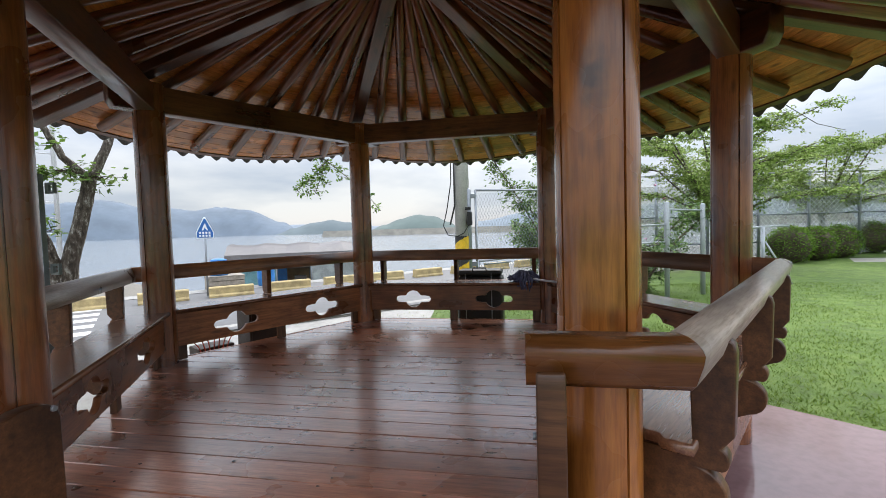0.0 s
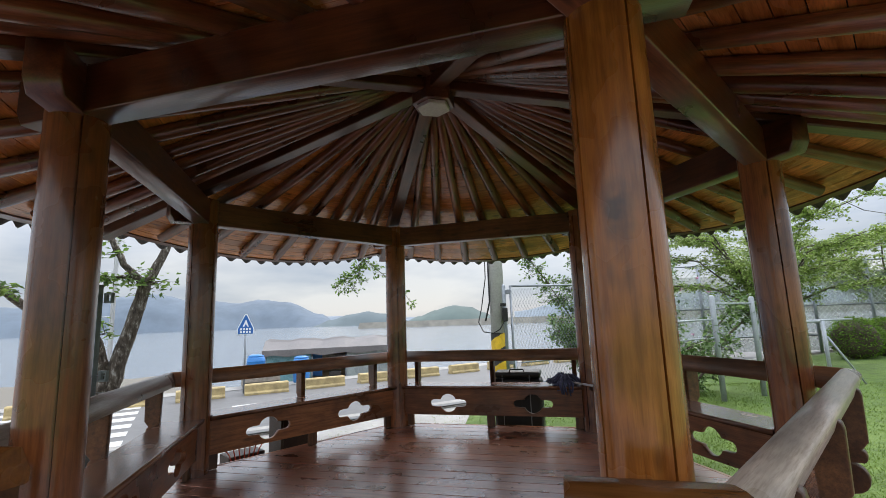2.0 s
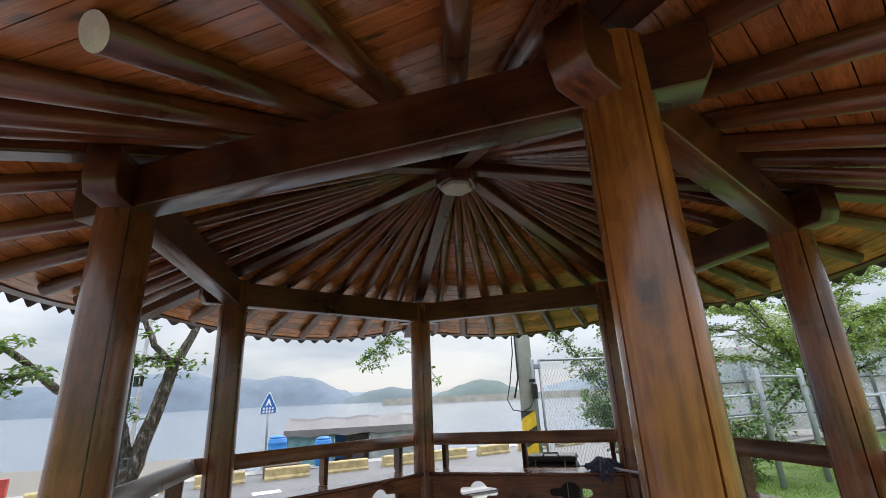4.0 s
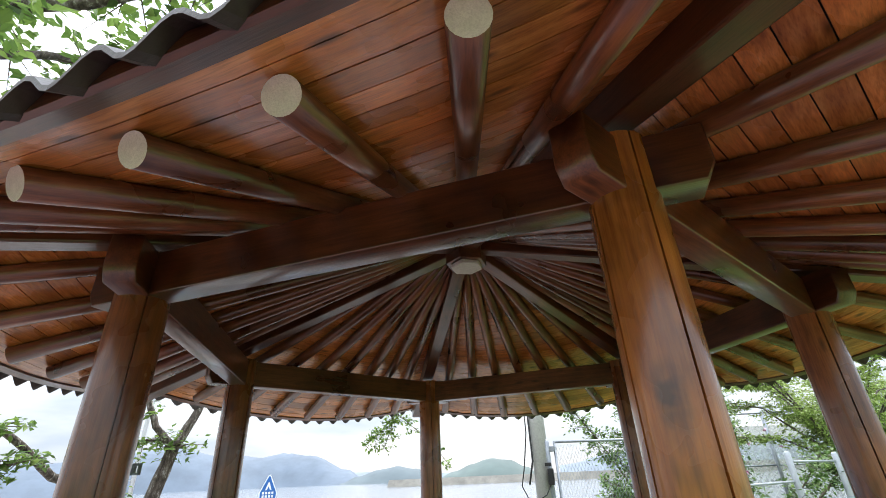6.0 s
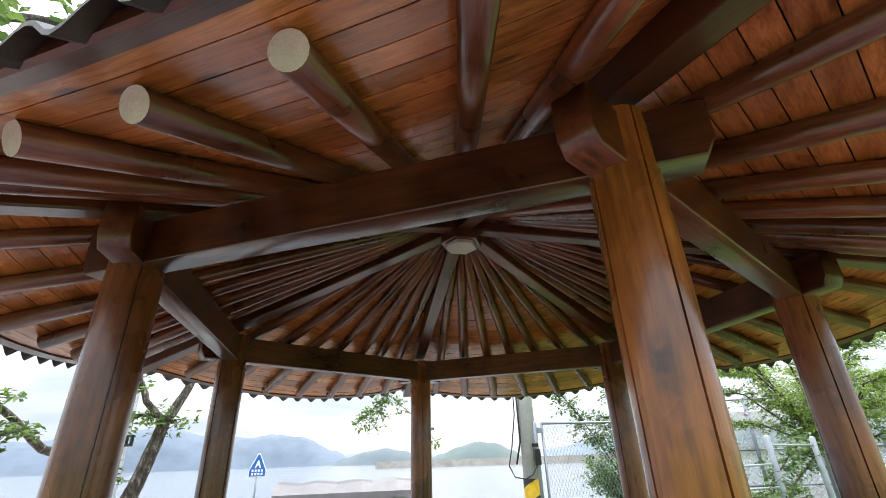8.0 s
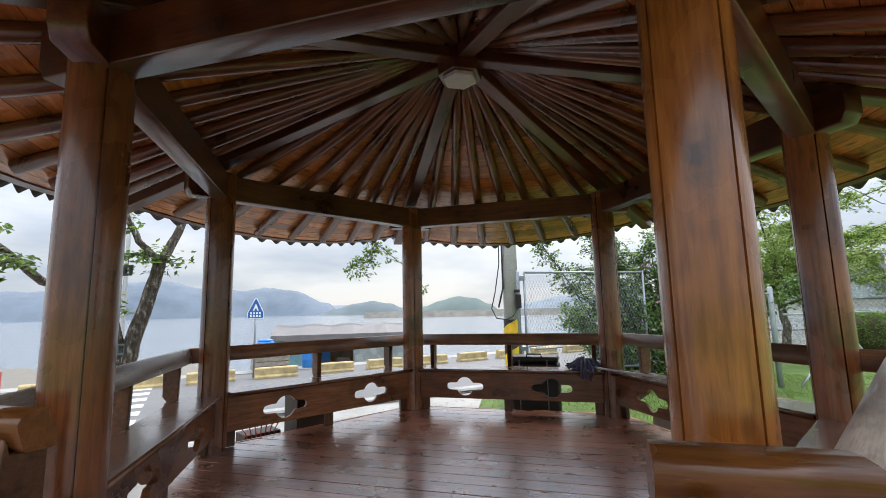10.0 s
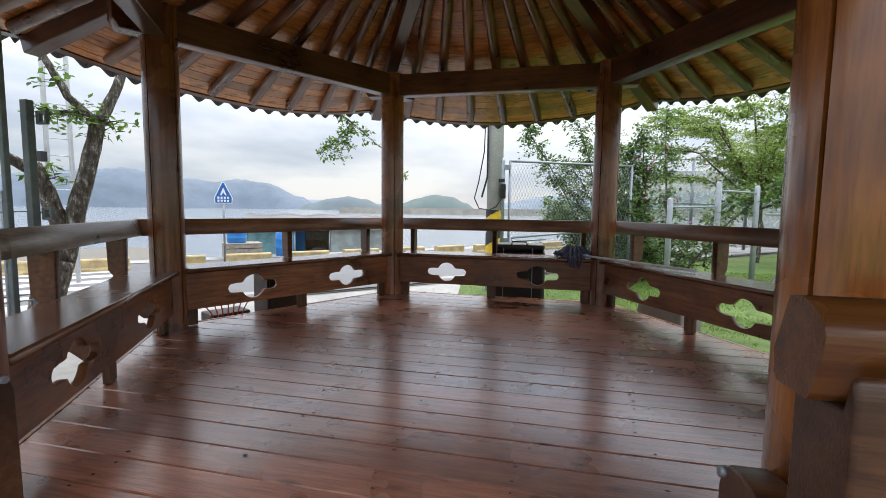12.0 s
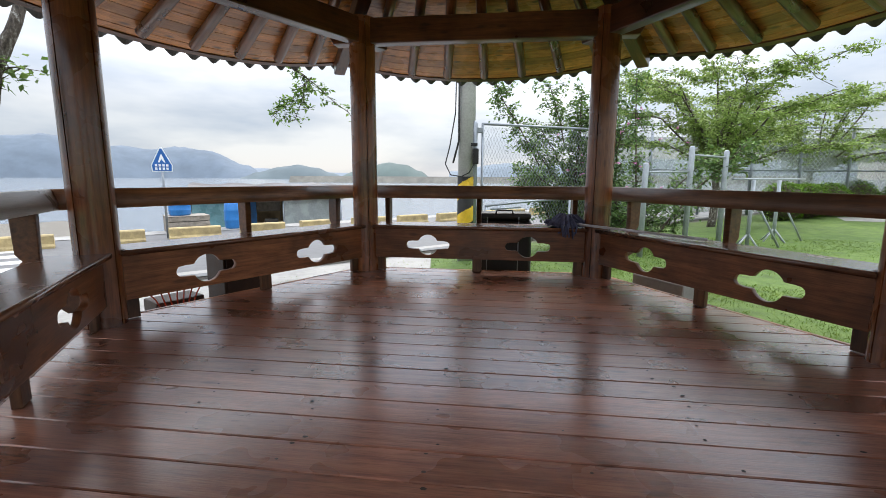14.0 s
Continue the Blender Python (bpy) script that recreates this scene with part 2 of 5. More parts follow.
def thing(name, label, category, m=None, group="", kind=""):
    ob = new(name)
    ob.empty_display_size = 0.1
    if m is not None:
        ob.matrix_world = m
    return tagged(ob, label, category, group, kind)


def bm_mesh(name, bm, mat, smooth=False, recalc=True):
    if recalc:
        bmesh.ops.recalc_face_normals(bm, faces=bm.faces)
    me = bpy.data.meshes.new(name)
    bm.to_mesh(me)
    bm.free()
    for m in (mat if isinstance(mat, (list, tuple)) else [mat]):
        me.materials.append(m)
    if smooth:
        me.shade_smooth()
    return me


def box_mesh(name, x0, x1, y0, y1, z0, z1, mat, bevel=0.006, seg=2):
    bm = bmesh.new()
    bmesh.ops.create_cube(bm, size=1, matrix=Matrix.LocRotScale(((x0 + x1) / 2, (y0 + y1) / 2, (z0 + z1) / 2), None, (x1 - x0, y1 - y0, z1 - z0)))
    if bevel:
        bmesh.ops.bevel(bm, geom=bm.edges[:], offset=bevel, segments=seg, affect="EDGES", profile=0.5)
    return bm_mesh(name, bm, mat)


def outline_mesh(name, outer, holes, thick, mat, bevel=0.005):
    """A flat board in the local XY plane, centred on z = 0, with rounded edges and real holes."""
    cu = bpy.data.curves.new(name + "_outline", "CURVE")
    cu.dimensions, cu.fill_mode = "2D", "BOTH"
    cu.extrude, cu.bevel_depth, cu.bevel_resolution, cu.offset = thick / 2 - bevel, bevel, 1, -bevel
    for pts in (outer, *holes):
        sp = cu.splines.new("POLY")
        sp.points.add(len(pts) - 1)
        for p, (x, y) in zip(sp.points, pts):
            p.co = (x, y, 0, 1)
        sp.use_cyclic_u = True
    ob = bpy.data.objects.new("outline", cu)
    me = bpy.data.meshes.new_from_object(ob)
    bpy.data.objects.remove(ob)
    bpy.data.curves.remove(cu)
    me.name = name
    me.materials.clear()
    me.materials.append(mat)
    return me


def prism_mesh(name, profile, x0f, x1f, mat, smooth=False):
    """A bar along local x; the profile's points are (y, z), the ends are functions of y."""
    k = len(profile)
    v = [(x0f(y), y, z) for y, z in profile] + [(x1f(y), y, z) for y, z in profile]
    f = [tuple(range(k)), tuple(range(2 * k - 1, k - 1, -1))] + [(i, k + i, k + (i + 1) % k, (i + 1) % k) for i in range(k)]
    bm = bmesh.new()
    vs = [bm.verts.new(q) for q in v]
    for q in f:
        bm.faces.new([vs[i] for i in q])
    me = bm_mesh(name, bm, mat)
    if smooth:
        for p in me.polygons:
            p.use_smooth = len(p.vertices) == 4
    return me


def tube(name, pts, radii, mat, sides=10, cap=True, jitter=0.0, rng=None, end_mat=None):
    """A round bar through points, with a radius at each; sides stay smooth, ends flat."""
    pts = [Vector(p) for p in pts]
    if not hasattr(radii, "__len__"):
        radii = [radii] * len(pts)
    verts, faces = [], []
    up = Vector((0, 0, 1))
    d0 = (pts[1] - pts[0]).normalized()
    side = d0.cross(up if abs(d0.z) < 0.95 else Vector((1, 0, 0))).normalized()
    for i, p in enumerate(pts):
        d = (pts[min(i + 1, len(pts) - 1)] - pts[max(i - 1, 0)]).normalized()
        side = (side - d * side.dot(d)).normalized()
        other = d.cross(side)
        for j in range(sides):
            a = 2 * math.pi * j / sides
            r = radii[i] * (1 + (rng.uniform(-jitter, jitter) if rng else 0))
            verts.append(p + side * (math.cos(a) * r) + other * (math.sin(a) * r))
    for i in range(len(pts) - 1):
        for j in range(sides):
            a, b = i * sides + j, i * sides + (j + 1) % sides
            faces.append((a, b, b + sides, a + sides))
    n_side = len(faces)
    if cap:
        faces.append(tuple(range(sides - 1, -1, -1)))
        faces.append(tuple(range((len(pts) - 1) * sides, len(pts) * sides)))
    me = mesh_of(name, verts, faces, [mat, end_mat] if end_mat else mat)
    for i, p in enumerate(me.polygons):
        p.use_smooth = i < n_side
        if end_mat and i >= n_side:
            p.material_index = 1
    return me


# ---- the pavilion's plan: a regular hexagon, side 2.5 m ----
R = 2.5
AP = R * math.sqrt(3) / 2
T30 = math.tan(radians(30))
DECK_AP = 2.265
GROUND = -0.45
HUB_Z, END_AP, END_Z = 3.55, 3.21, 2.29
EAVE_RISE = 0.07
SIDES = {"far": 0, "far_right": -60, "near_right": -120, "entrance": 180, "near_left": 120, "far_left": 60}


def turn(deg):
    return pose(0, 0, 0, 0, 0, deg)


def roof_z(x, y):
    """Height of the rafters' centre lines over a point of one roof face (local y outward)."""
    xe = x / max(y, 1e-6) * END_AP
    end = END_Z + EAVE_RISE * xe * xe
    return HUB_Z + (end - HUB_Z) * (y - 0.15) / (END_AP - 0.15)

# ---- deck ----
deck = thing("deck", "glossy red-brown plank deck of the hexagonal pavilion", "floor", kind="structure")


def hex_half_width(y):
    """Half the hexagon's width at y, for the deck's outline."""
    return DECK_AP * 2 * T30 - abs(y) * T30


PLANK = 0.183
rng = random.Random(4)
y = -DECK_AP
while y < DECK_AP - 0.01:
    y1 = min(-2.098 + PLANK * (1 + math.floor((y + 2.0981) / PLANK + 0.001)), DECK_AP)
    a, b = y + 0.002, y1 - 0.002
    za = rng.uniform(-0.0015, 0.0015)
    c = 0.004
    w = lambda q: min(hex_half_width(q), DECK_AP * 2 * T30)
    ring = [(a, -0.04), (a, za - c), (a + c, za), (b - c, za), (b, za - c), (b, -0.04)]
    part("plank", prism_mesh("plank", ring, lambda q: -w(q), w, FLOOR_WOOD), deck)
    y = y1
SUB = plain("dark_subfloor", (0.03, 0.018, 0.012), 0.8)
hexv = [(DECK_AP / math.cos(radians(30)) * math.cos(radians(60 * k)) * 0.985, DECK_AP / math.cos(radians(30)) * math.sin(radians(60 * k)) * 0.985) for k in range(6)]
sv = [(x, y, -0.045) for x, y in hexv] + [(x, y, -0.2) for x, y in hexv]
part("joists", mesh_of("joists", sv, [tuple(range(6)), tuple(range(11, 5, -1))] + [(k, k + 6, (k + 1) % 6 + 6, (k + 1) % 6) for k in range(6)], SUB), deck)
EDGE_WOOD = wood("edge_board", (0.16, 0.06, 0.026), (0.27, 0.11, 0.045), (0.36, 0.16, 0.07), "X", (0.22, 0.4), 0.4)
for deg in SIDES.values():
    prof = [(DECK_AP + 0.002, 0.003), (DECK_AP + 0.03, 0.003), (DECK_AP + 0.04, -0.008), (DECK_AP + 0.04, -0.2), (DECK_AP + 0.002, -0.2)]
    part("edge_board", prism_mesh("edge_board", prof, lambda q: -q * T30, lambda q: q * T30, EDGE_WOOD), deck, turn(deg))


# nail heads and dark specks along the joists
rng = random.Random(15)
verts, faces = [], []
yy = -2.281
while yy < DECK_AP - 0.1:
    for j in range(-4, 5):
        for off in (0.04, 0.145):
            x, q = j * 0.55 + rng.uniform(-0.05, 0.05), yy + off + rng.uniform(-0.02, 0.02)
            if abs(x) > hex_half_width(q) - 0.1 or abs(q) > DECK_AP - 0.03 or rng.random() < 0.35:
                continue
            r, i = rng.uniform(0.004, 0.009), len(verts)
            verts += [(x + r * rng.uniform(0.8, 1.9) * math.cos(k * 1.0472), q + r * math.sin(k * 1.0472), 0.0026) for k in range(6)]
            faces.append(tuple(range(i, i + 6)))
    yy += PLANK
tagged(part("nail_heads", mesh_of("nail_heads", verts, faces, SUB), deck), kind="stuff")


# ---- posts: turned logs with four saw kerfs ----
def post_mesh(r=0.135, z0=GROUND, z1=2.67):
    ring = []
    for q in range(4):
        for j in range(1, 12):
            a = radians(90 * q + 90 * j / 12)
            ring.append((r * math.cos(a), r * math.sin(a)))
        a = radians(90 * (q + 1))
        for da, rr in ((-0.034, r), (-0.028, r - 0.02), (0.028, r - 0.02), (0.034, r)):
            ring.append((rr * math.cos(a + da), rr * math.sin(a + da)))
    k = len(ring)
    levels = [z0, 0.7, 1.5, 2.2, z1]
    verts = [(x, y, z) for z in levels for x, y in ring]
    faces = [(i * k + j, i * k + (j + 1) % k, (i + 1) * k + (j + 1) % k, (i + 1) * k + j) for i in range(len(levels) - 1) for j in range(k)]
    faces += [tuple(range(k - 1, -1, -1)), tuple(range((len(levels) - 1) * k, len(levels) * k))]
    me = mesh_of("post", verts, faces, SHADED_POST)
    me.shade_smooth()
    me.set_sharp_from_angle(angle=radians(35))
    return me


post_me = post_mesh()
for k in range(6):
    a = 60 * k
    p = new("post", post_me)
    # only the near entrance post takes the lit colour; the rest are shaded
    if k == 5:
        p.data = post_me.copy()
        p.data.materials[0] = LIT_STAINED_POST
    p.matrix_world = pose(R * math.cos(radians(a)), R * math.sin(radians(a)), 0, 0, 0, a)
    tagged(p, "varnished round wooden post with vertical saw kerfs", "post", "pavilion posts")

# ---- ring beams, their ends crossing past the posts ----
for i, deg in enumerate(SIDES.values()):
    dz = 0.003 * (i % 2)
    L, c, z0, z1 = R / 2 + 0.33, 0.04, 2.405 + dz, 2.655 + dz
    prof = [(-L + c, z0), (L - c, z0), (L, z0 + 0.07), (L, z1), (-L, z1), (-L, z0 + 0.07)]
    me = outline_mesh("ring_beam", prof, [], 0.15, BEAM_WOOD, 0.008)
    b = new("ring_beam", me)
    b.matrix_world = turn(deg) @ pose(0, AP, 0, 90)
    tagged(b, "dark varnished timber beam crossing the post heads", "beam", "ring beams")

# ---- roof: hips, rafters, sheathing, fascia, tiles ----
roof = thing("roof", "hexagonal timber roof with round rafters and dark tiles", "roof", kind="structure")
rng = random.Random(9)
RAFT_R = 0.053
for deg in SIDES.values():
    for k in range(-3, 4):
        xe = k * END_AP * 2 * T30 / 8
        d = Vector((xe, END_AP))
        s0 = 0.22 / END_AP if k else 0.16 / END_AP
        p0 = Vector((xe * s0, END_AP * s0, roof_z(xe * s0, END_AP * s0)))
        p1 = Vector((xe, END_AP, roof_z(xe, END_AP)))
        length = (p1 - p0).length
        rr = RAFT_R * rng.uniform(0.94, 1.05)
        seg = [(length * q / 5, rng.uniform(-0.004, 0.004), rng.uniform(-0.004, 0.004)) for q in range(6)]
        me = tube("rafter", seg, [rr * 0.72] + [rr * rng.uniform(0.97, 1.03) for q in range(5)], RAFTER_WOOD, 20, True, 0, None, END_PAINT)
        rot = (p1 - p0).to_track_quat("X", "Z").to_matrix().to_4x4()
        part("rafter", me, roof, turn(deg) @ Matrix.Translation(p0) @ rot)
    # the hip between this face and the next
    xh = END_AP * T30
    zh0, zh1 = roof_z(0.15 * T30, 0.15), roof_z(xh, END_AP)
    p0, p1 = Vector((0.15 * T30, 0.15, zh0)), Vector((xh * 1.05, END_AP * 1.05, zh1 - 0.02))
    length = (p1 - p0).length
    me = box_mesh("hip_rafter", 0, length, -0.07, 0.07, -0.15, 0.05, BEAM_WOOD, 0.012)
    part("hip_rafter", me, roof, turn(deg) @ Matrix.Translation(p0) @ (p1 - p0).to_track_quat("X", "Z").to_matrix().to_4x4())

# sheathing boards between the rafters, one mesh
verts, faces = [], []
EDGE_AP = 3.37
for deg in SIDES.values():
    m = turn(deg)
    y = 0.2
    while y < EDGE_AP:
        y1 = min(y + 0.118, EDGE_AP)
        a, b = y + 0.0025, y1 - 0.0025
        n_seg = 10
        lift = rng.uniform(0, 0.002)
        base = len(verts)
        for q in range(n_seg + 1):
            u = (q / n_seg * 2 - 1) * T30
            for yy, dz in ((a, 0.0), (b, 0.0), (b, 0.018), (a, 0.018)):
                x = u * yy
                verts.append(m @ Vector((x, yy, roof_z(x, yy) + RAFT_R * 1.02 + dz + lift)))
        for q in range(n_seg):
            for e in range(4):
                i, j = base + q * 4 + e, base + q * 4 + (e + 1) % 4
                faces.append((i, j, j + 4, i + 4))
        faces += [(base + 3, base + 2, base + 1, base), tuple(base + n_seg * 4 + e for e in range(4))]
        y = y1
# grain along each board: the boards of one face share a turn, so they are kept per face
per = len(verts) // 6
fper = len(faces) // 6
ceiling = thing("ceiling", "orange-brown sheathing boards above the rafters", "ceiling", kind="structure")
for i, deg in enumerate(SIDES.values()):
    inv = turn(-deg)
    vs = [inv @ Vector(v) for v in verts[i * per:(i + 1) * per]]
    fs = [tuple(q - i * per for q in f) for f in faces[i * fper:(i + 1) * fper]]
    part("ceiling_face", mesh_of("ceiling_face", vs, fs, SHEATH_WOOD), ceiling, turn(deg))


def eave_strip(name, prof, mat, n_seg=24):
    """A bar that follows the eave's upward curve; profile points (y, dz from the rafter line)."""
    k = len(prof)
    v, f = [], []
    for q in range(n_seg + 1):
        u = (q / n_seg * 2 - 1) * T30
        for yy, dz in prof:
            x = u * yy
            v.append((x, yy, roof_z(x, yy) + dz))
    for q in range(n_seg):
        for e in range(k):
            i, j = q * k + e, q * k + (e + 1) % k
            f.append((i, j, j + k, i + k))
    f += [tuple(range(k - 1, -1, -1)), tuple(n_seg * k + e for e in range(k))]
    return mesh_of(name, v, f, mat)


fascia_me = eave_strip("fascia", [(3.345, 0.042), (3.395, 0.042), (3.41, 0.055), (3.41, 0.1), (3.345, 0.1)], BEAM_WOOD)
for deg in SIDES.values():
    part("fascia", fascia_me, roof, turn(deg))

# tiles: an S-shaped course along the eave, tile by tile; upper courses joined
TILE_W, TILE_AMP = 0.205, 0.034


def wave(x):
    return TILE_AMP * math.cos(2 * math.pi * x / TILE_W)


def tile_course(y0, y1, x0, x1, step, lift, thick=0.016):
    n_seg = max(4, int(round((x1 - x0) / TILE_W * 8)))
    v, f = [], []
    for q in range(n_seg + 1):
        for yy, up in ((y1, 0.0), (y0, step)):
            x = x0 + (x1 - x0) * q / n_seg
            lim = yy * T30
            xc = max(-lim, min(lim, x))
            z = roof_z(xc, yy) + lift + wave(xc) - up
            v += [(xc, yy, z), (xc, yy, z + thick)]
    for q in range(n_seg):
        a, b = q * 4, q * 4 + 4
        f += [(a, b, b + 2, a + 2), (a + 1, a + 3, b + 3, b + 1), (a, a + 1, b + 1, b), (a + 2, b + 2, b + 3, a + 3)]
    f += [(0, 2, 3, 1), (n_seg * 4, n_seg * 4 + 1, n_seg * 4 + 3, n_seg * 4 + 2)]
    return v, f


half = 3.45 * T30
n_tiles = int(2 * half / TILE_W)
for deg in SIDES.values():
    for q in range(n_tiles):
        x0 = -n_tiles * TILE_W / 2 + q * TILE_W
        v, f = tile_course(3.12, 3.46, x0 + 0.0004, x0 + TILE_W - 0.0004, -0.085, 0.064)
        part("tile", mesh_of("tile", v, f, TILE_EDGE), roof, turn(deg))
    av, af = [], []
    y1, lift = 3.22, 0.13
    while y1 > 0.3:
        y0 = max(y1 - 0.34, 0.15)
        h = y1 * T30
        v, f = tile_course(y0, y1, -h, h, 0.03, lift)
        af += [tuple(i + len(av) for i in q) for q in f]
        av += v
        y1 -= 0.3
    tagged(part("tile_courses", mesh_of("tile_courses", av, af, TILE), roof, turn(deg)), kind="stuff")
    # ridge over the hip
    ridge = [Vector((yy * T30, yy, roof_z(yy * T30, yy) + 0.2)) for yy in (0.15, 1.0, 2.0, 3.0, 3.48)]
    part("ridge_tile", tube("ridge_tile", ridge, [0.09, 0.09, 0.09, 0.09, 0.1], TILE, 10), roof, turn(deg))

# hub block with the pale hexagonal panel, and the roof's cap
hub = thing("roof_hub", "dark hexagonal hub block with a pale underside panel", "hub")


def hex_prism(name, r, z0, z1, mat, bevel=0.006):
    bm = bmesh.new()
    bmesh.ops.create_cone(bm, cap_ends=True, segments=6, radius1=r, radius2=r, depth=z1 - z0, matrix=Matrix.Translation((0, 0, (z0 + z1) / 2)))
    bmesh.ops.bevel(bm, geom=bm.edges[:], offset=bevel, segments=1, affect="EDGES")
    return bm_mesh(name, bm, mat)


part("block", hex_prism("block", 0.2, 3.30, 3.62, BEAM_WOOD), hub)
part("panel", hex_prism("panel", 0.155, 3.262, 3.302, HATCH_PAINT), hub, turn(0), "pale grey hexagonal panel")
cap = thing("stone_finial", "dark stone finial on the roof's peak", "finial")
part("cap_base", hex_prism("cap_base", 0.3, 3.66, 3.80, TILE), cap)
part("cap_knob", tube("cap_knob", [(0, 0, 3.79), (0, 0, 3.85), (0, 0, 3.95), (0, 0, 4.1), (0, 0, 4.2)], [0.1, 0.17, 0.2, 0.12, 0.02], TILE, 16), cap)


# ---- benches with backrest rails ----
def lobes(cx, cy, n_pts=72):
    """The four-lobed cut-out: a wide rounded slot crossed by a round one."""
    pts = []
    for i in range(n_pts):
        a = 2 * math.pi * i / n_pts
        dx, dy = math.cos(a), math.sin(a)
        r = 0.0
        for hl, rad, ux, uy in ((0.194, 0.045, 1, 0), (0.0, 0.113, 0, 1)):
            c, s = abs(dx * ux + dy * uy), abs(dx * uy - dy * ux)
            t = rad / s if s > 1e-6 else 9
            if c * t > hl:
                t = c * hl + math.sqrt(max(0, (c * hl) ** 2 - hl * hl + rad * rad))
            r = max(r, t)
        pts.append((cx + dx * r, cy + dy * r))
    return pts


PANEL_AP = 2.11
RAIL = [(2.392, 0.80), (2.405, 0.795), (2.488, 0.797), (2.5, 0.812), (2.52, 0.872), (2.524, 0.897), (2.517, 0.912), (2.503, 0.925), (2.478, 0.937), (2.45, 0.941), (2.425, 0.936), (2.388, 0.845)]


def bracket_outline():
    """Outer edge with scallops; (y, z) of the board that carries seat and rail."""
    pts = [(2.4, 0.8), (2.45, 0.806), (2.476, 0.838), (2.492, 0.858), (2.512, 0.862), (2.529, 0.85), (2.536, 0.82), (2.53, 0.55)]
    for cy, cz, r, ry in ((2.493, 0.465, 0.024, 0.038), (2.425, 0.335, 0.088, 0.09)):
        for i in range(9):
            a = radians(84 - 168 * i / 8)
            pts.append((cy + r * math.cos(a), cz + ry * math.sin(a)))
    pts += [(2.36, 0.205), (2.30, 0.15), (2.2, 0.15), (2.17, 0.17), (2.17, 0.464), (2.41, 0.464)]
    return pts[::-1]


def bench():
    b = thing("bench", "varnished wooden bench with cut-out panel and backrest rail", "bench", group="benches round the deck")
    x1 = 1.128
    panel = [(-x1, 0.152), (x1, 0.152), (x1, 0.475), (-x1, 0.475)]
    me = outline_mesh("front_panel", panel, [lobes(-0.54, 0.3)[::-1], lobes(0.54, 0.3)[::-1]], 0.045, BENCH_WOOD, 0.004)
    part("front_panel", me, b, pose(0, PANEL_AP + 0.0225, 0, 90))
    for x in (-1.075, 0.0, 1.075):
        w = 0.045 if x else 0.05
        part("leg", box_mesh("leg", x - w, x + w, PANEL_AP + 0.046, PANEL_AP + 0.09, 0.004, 0.46, BRACKET_WOOD), b)
    seat = [(-1.15, 2.058), (1.15, 2.058), (1.118, 2.1), (1.118, 2.31), (1.15, 2.33), (1.15, 2.43), (-1.15, 2.43), (-1.15, 2.33), (-1.118, 2.31), (-1.118, 2.1)]
    part("seat_board", outline_mesh("seat_board", seat, [], 0.042, SEAT_WOOD, 0.012), b, pose(0, 0, 0.498))
    me = outline_mesh("bracket", bracket_outline(), [], 0.055, BRACKET_WOOD, 0.006)
    for x in (-1.06, 0.0, 1.06):
        part("bracket", me, b, Matrix(((0, 0, 1, x), (1, 0, 0, 0), (0, 1, 0, 0), (0, 0, 0, 1))))
    part("back_rail", prism_mesh("back_rail", RAIL, lambda q: -q * T30 + 0.0008, lambda q: q * T30 - 0.0008, RAIL_WOOD, True), b)
    return b


first = bench()
for side in ("far_right", "near_right", "near_left", "far_left"):
    made = copy_thing(first, turn(SIDES[side]))
    # near_right's rail is rain-bleached; near_left's grey paints the sheen on its top
    if side in ("near_right", "near_left"):
        for ob in made.children:
            if ob.name.startswith("back_rail"):
                ob.data = ob.data.copy()
                ob.data.materials[0] = GREY_RAIL
                tagged(ob, "grey rail, coloured for rain bleaching and sheen")

# short rails beside the entrance, each on its own curved end board
END_BOARD = [(2.31, GROUND), (2.55, GROUND), (2.55, 0.81), (2.546, 0.84), (2.54, 0.852), (2.532, 0.846), (2.52, 0.8), (2.4, 0.792),
             (2.402, 0.64), (2.398, 0.58), (2.388, 0.54), (2.37, 0.52), (2.34, 0.52), (2.29, 0.535), (2.23, 0.537), (2.175, 0.525), (2.14, 0.497), (2.126, 0.455), (2.122, 0.006), (2.31, 0.006)]
end_me = outline_mesh("end_board", END_BOARD, [], 0.078, END_WOOD, 0.007)
for sgn in (1, -1):
    st = thing("entrance_rail", "short varnished rail stub on a curved end board", "handrail", turn(180), "entrance rails")
    if sgn > 0:
        lo, hi = (lambda q: -q * T30 + 0.0008), (lambda q: -1.012)
    else:
        lo, hi = (lambda q: 1.012), (lambda q: q * T30 - 0.0008)
    part("rail", prism_mesh("rail", RAIL, lo, hi, STUB_WOOD, True), st)
    xs = -sgn * 1.077
    part("end_board", end_me, st, Matrix(((0, 0, 1, xs), (1, 0, 0, 0), (0, 1, 0, 0), (0, 0, 0, 1))))
    part("bolt", tube("bolt", [(xs + sgn * 0.052, 2.16, 0.5), (xs + sgn * 0.036, 2.16, 0.5)], [0.012, 0.014], STEEL, 10), st)


# ---- ground, road, sea ----
def smooth(a, b, v):
    t = max(0.0, min(1.0, (v - a) / (b - a)))
    return t * t * (3 - 2 * t)


def across(x, y):
    """Distance towards the sea, and along the shore."""
    return (y - x) / math.sqrt(2), (x + y) / math.sqrt(2)


def shore_point(d, e, z=0.0):
    return ((e - d) / math.sqrt(2), (e + d) / math.sqrt(2), z)


SEA = -1.75
ROAD_Z = -0.58


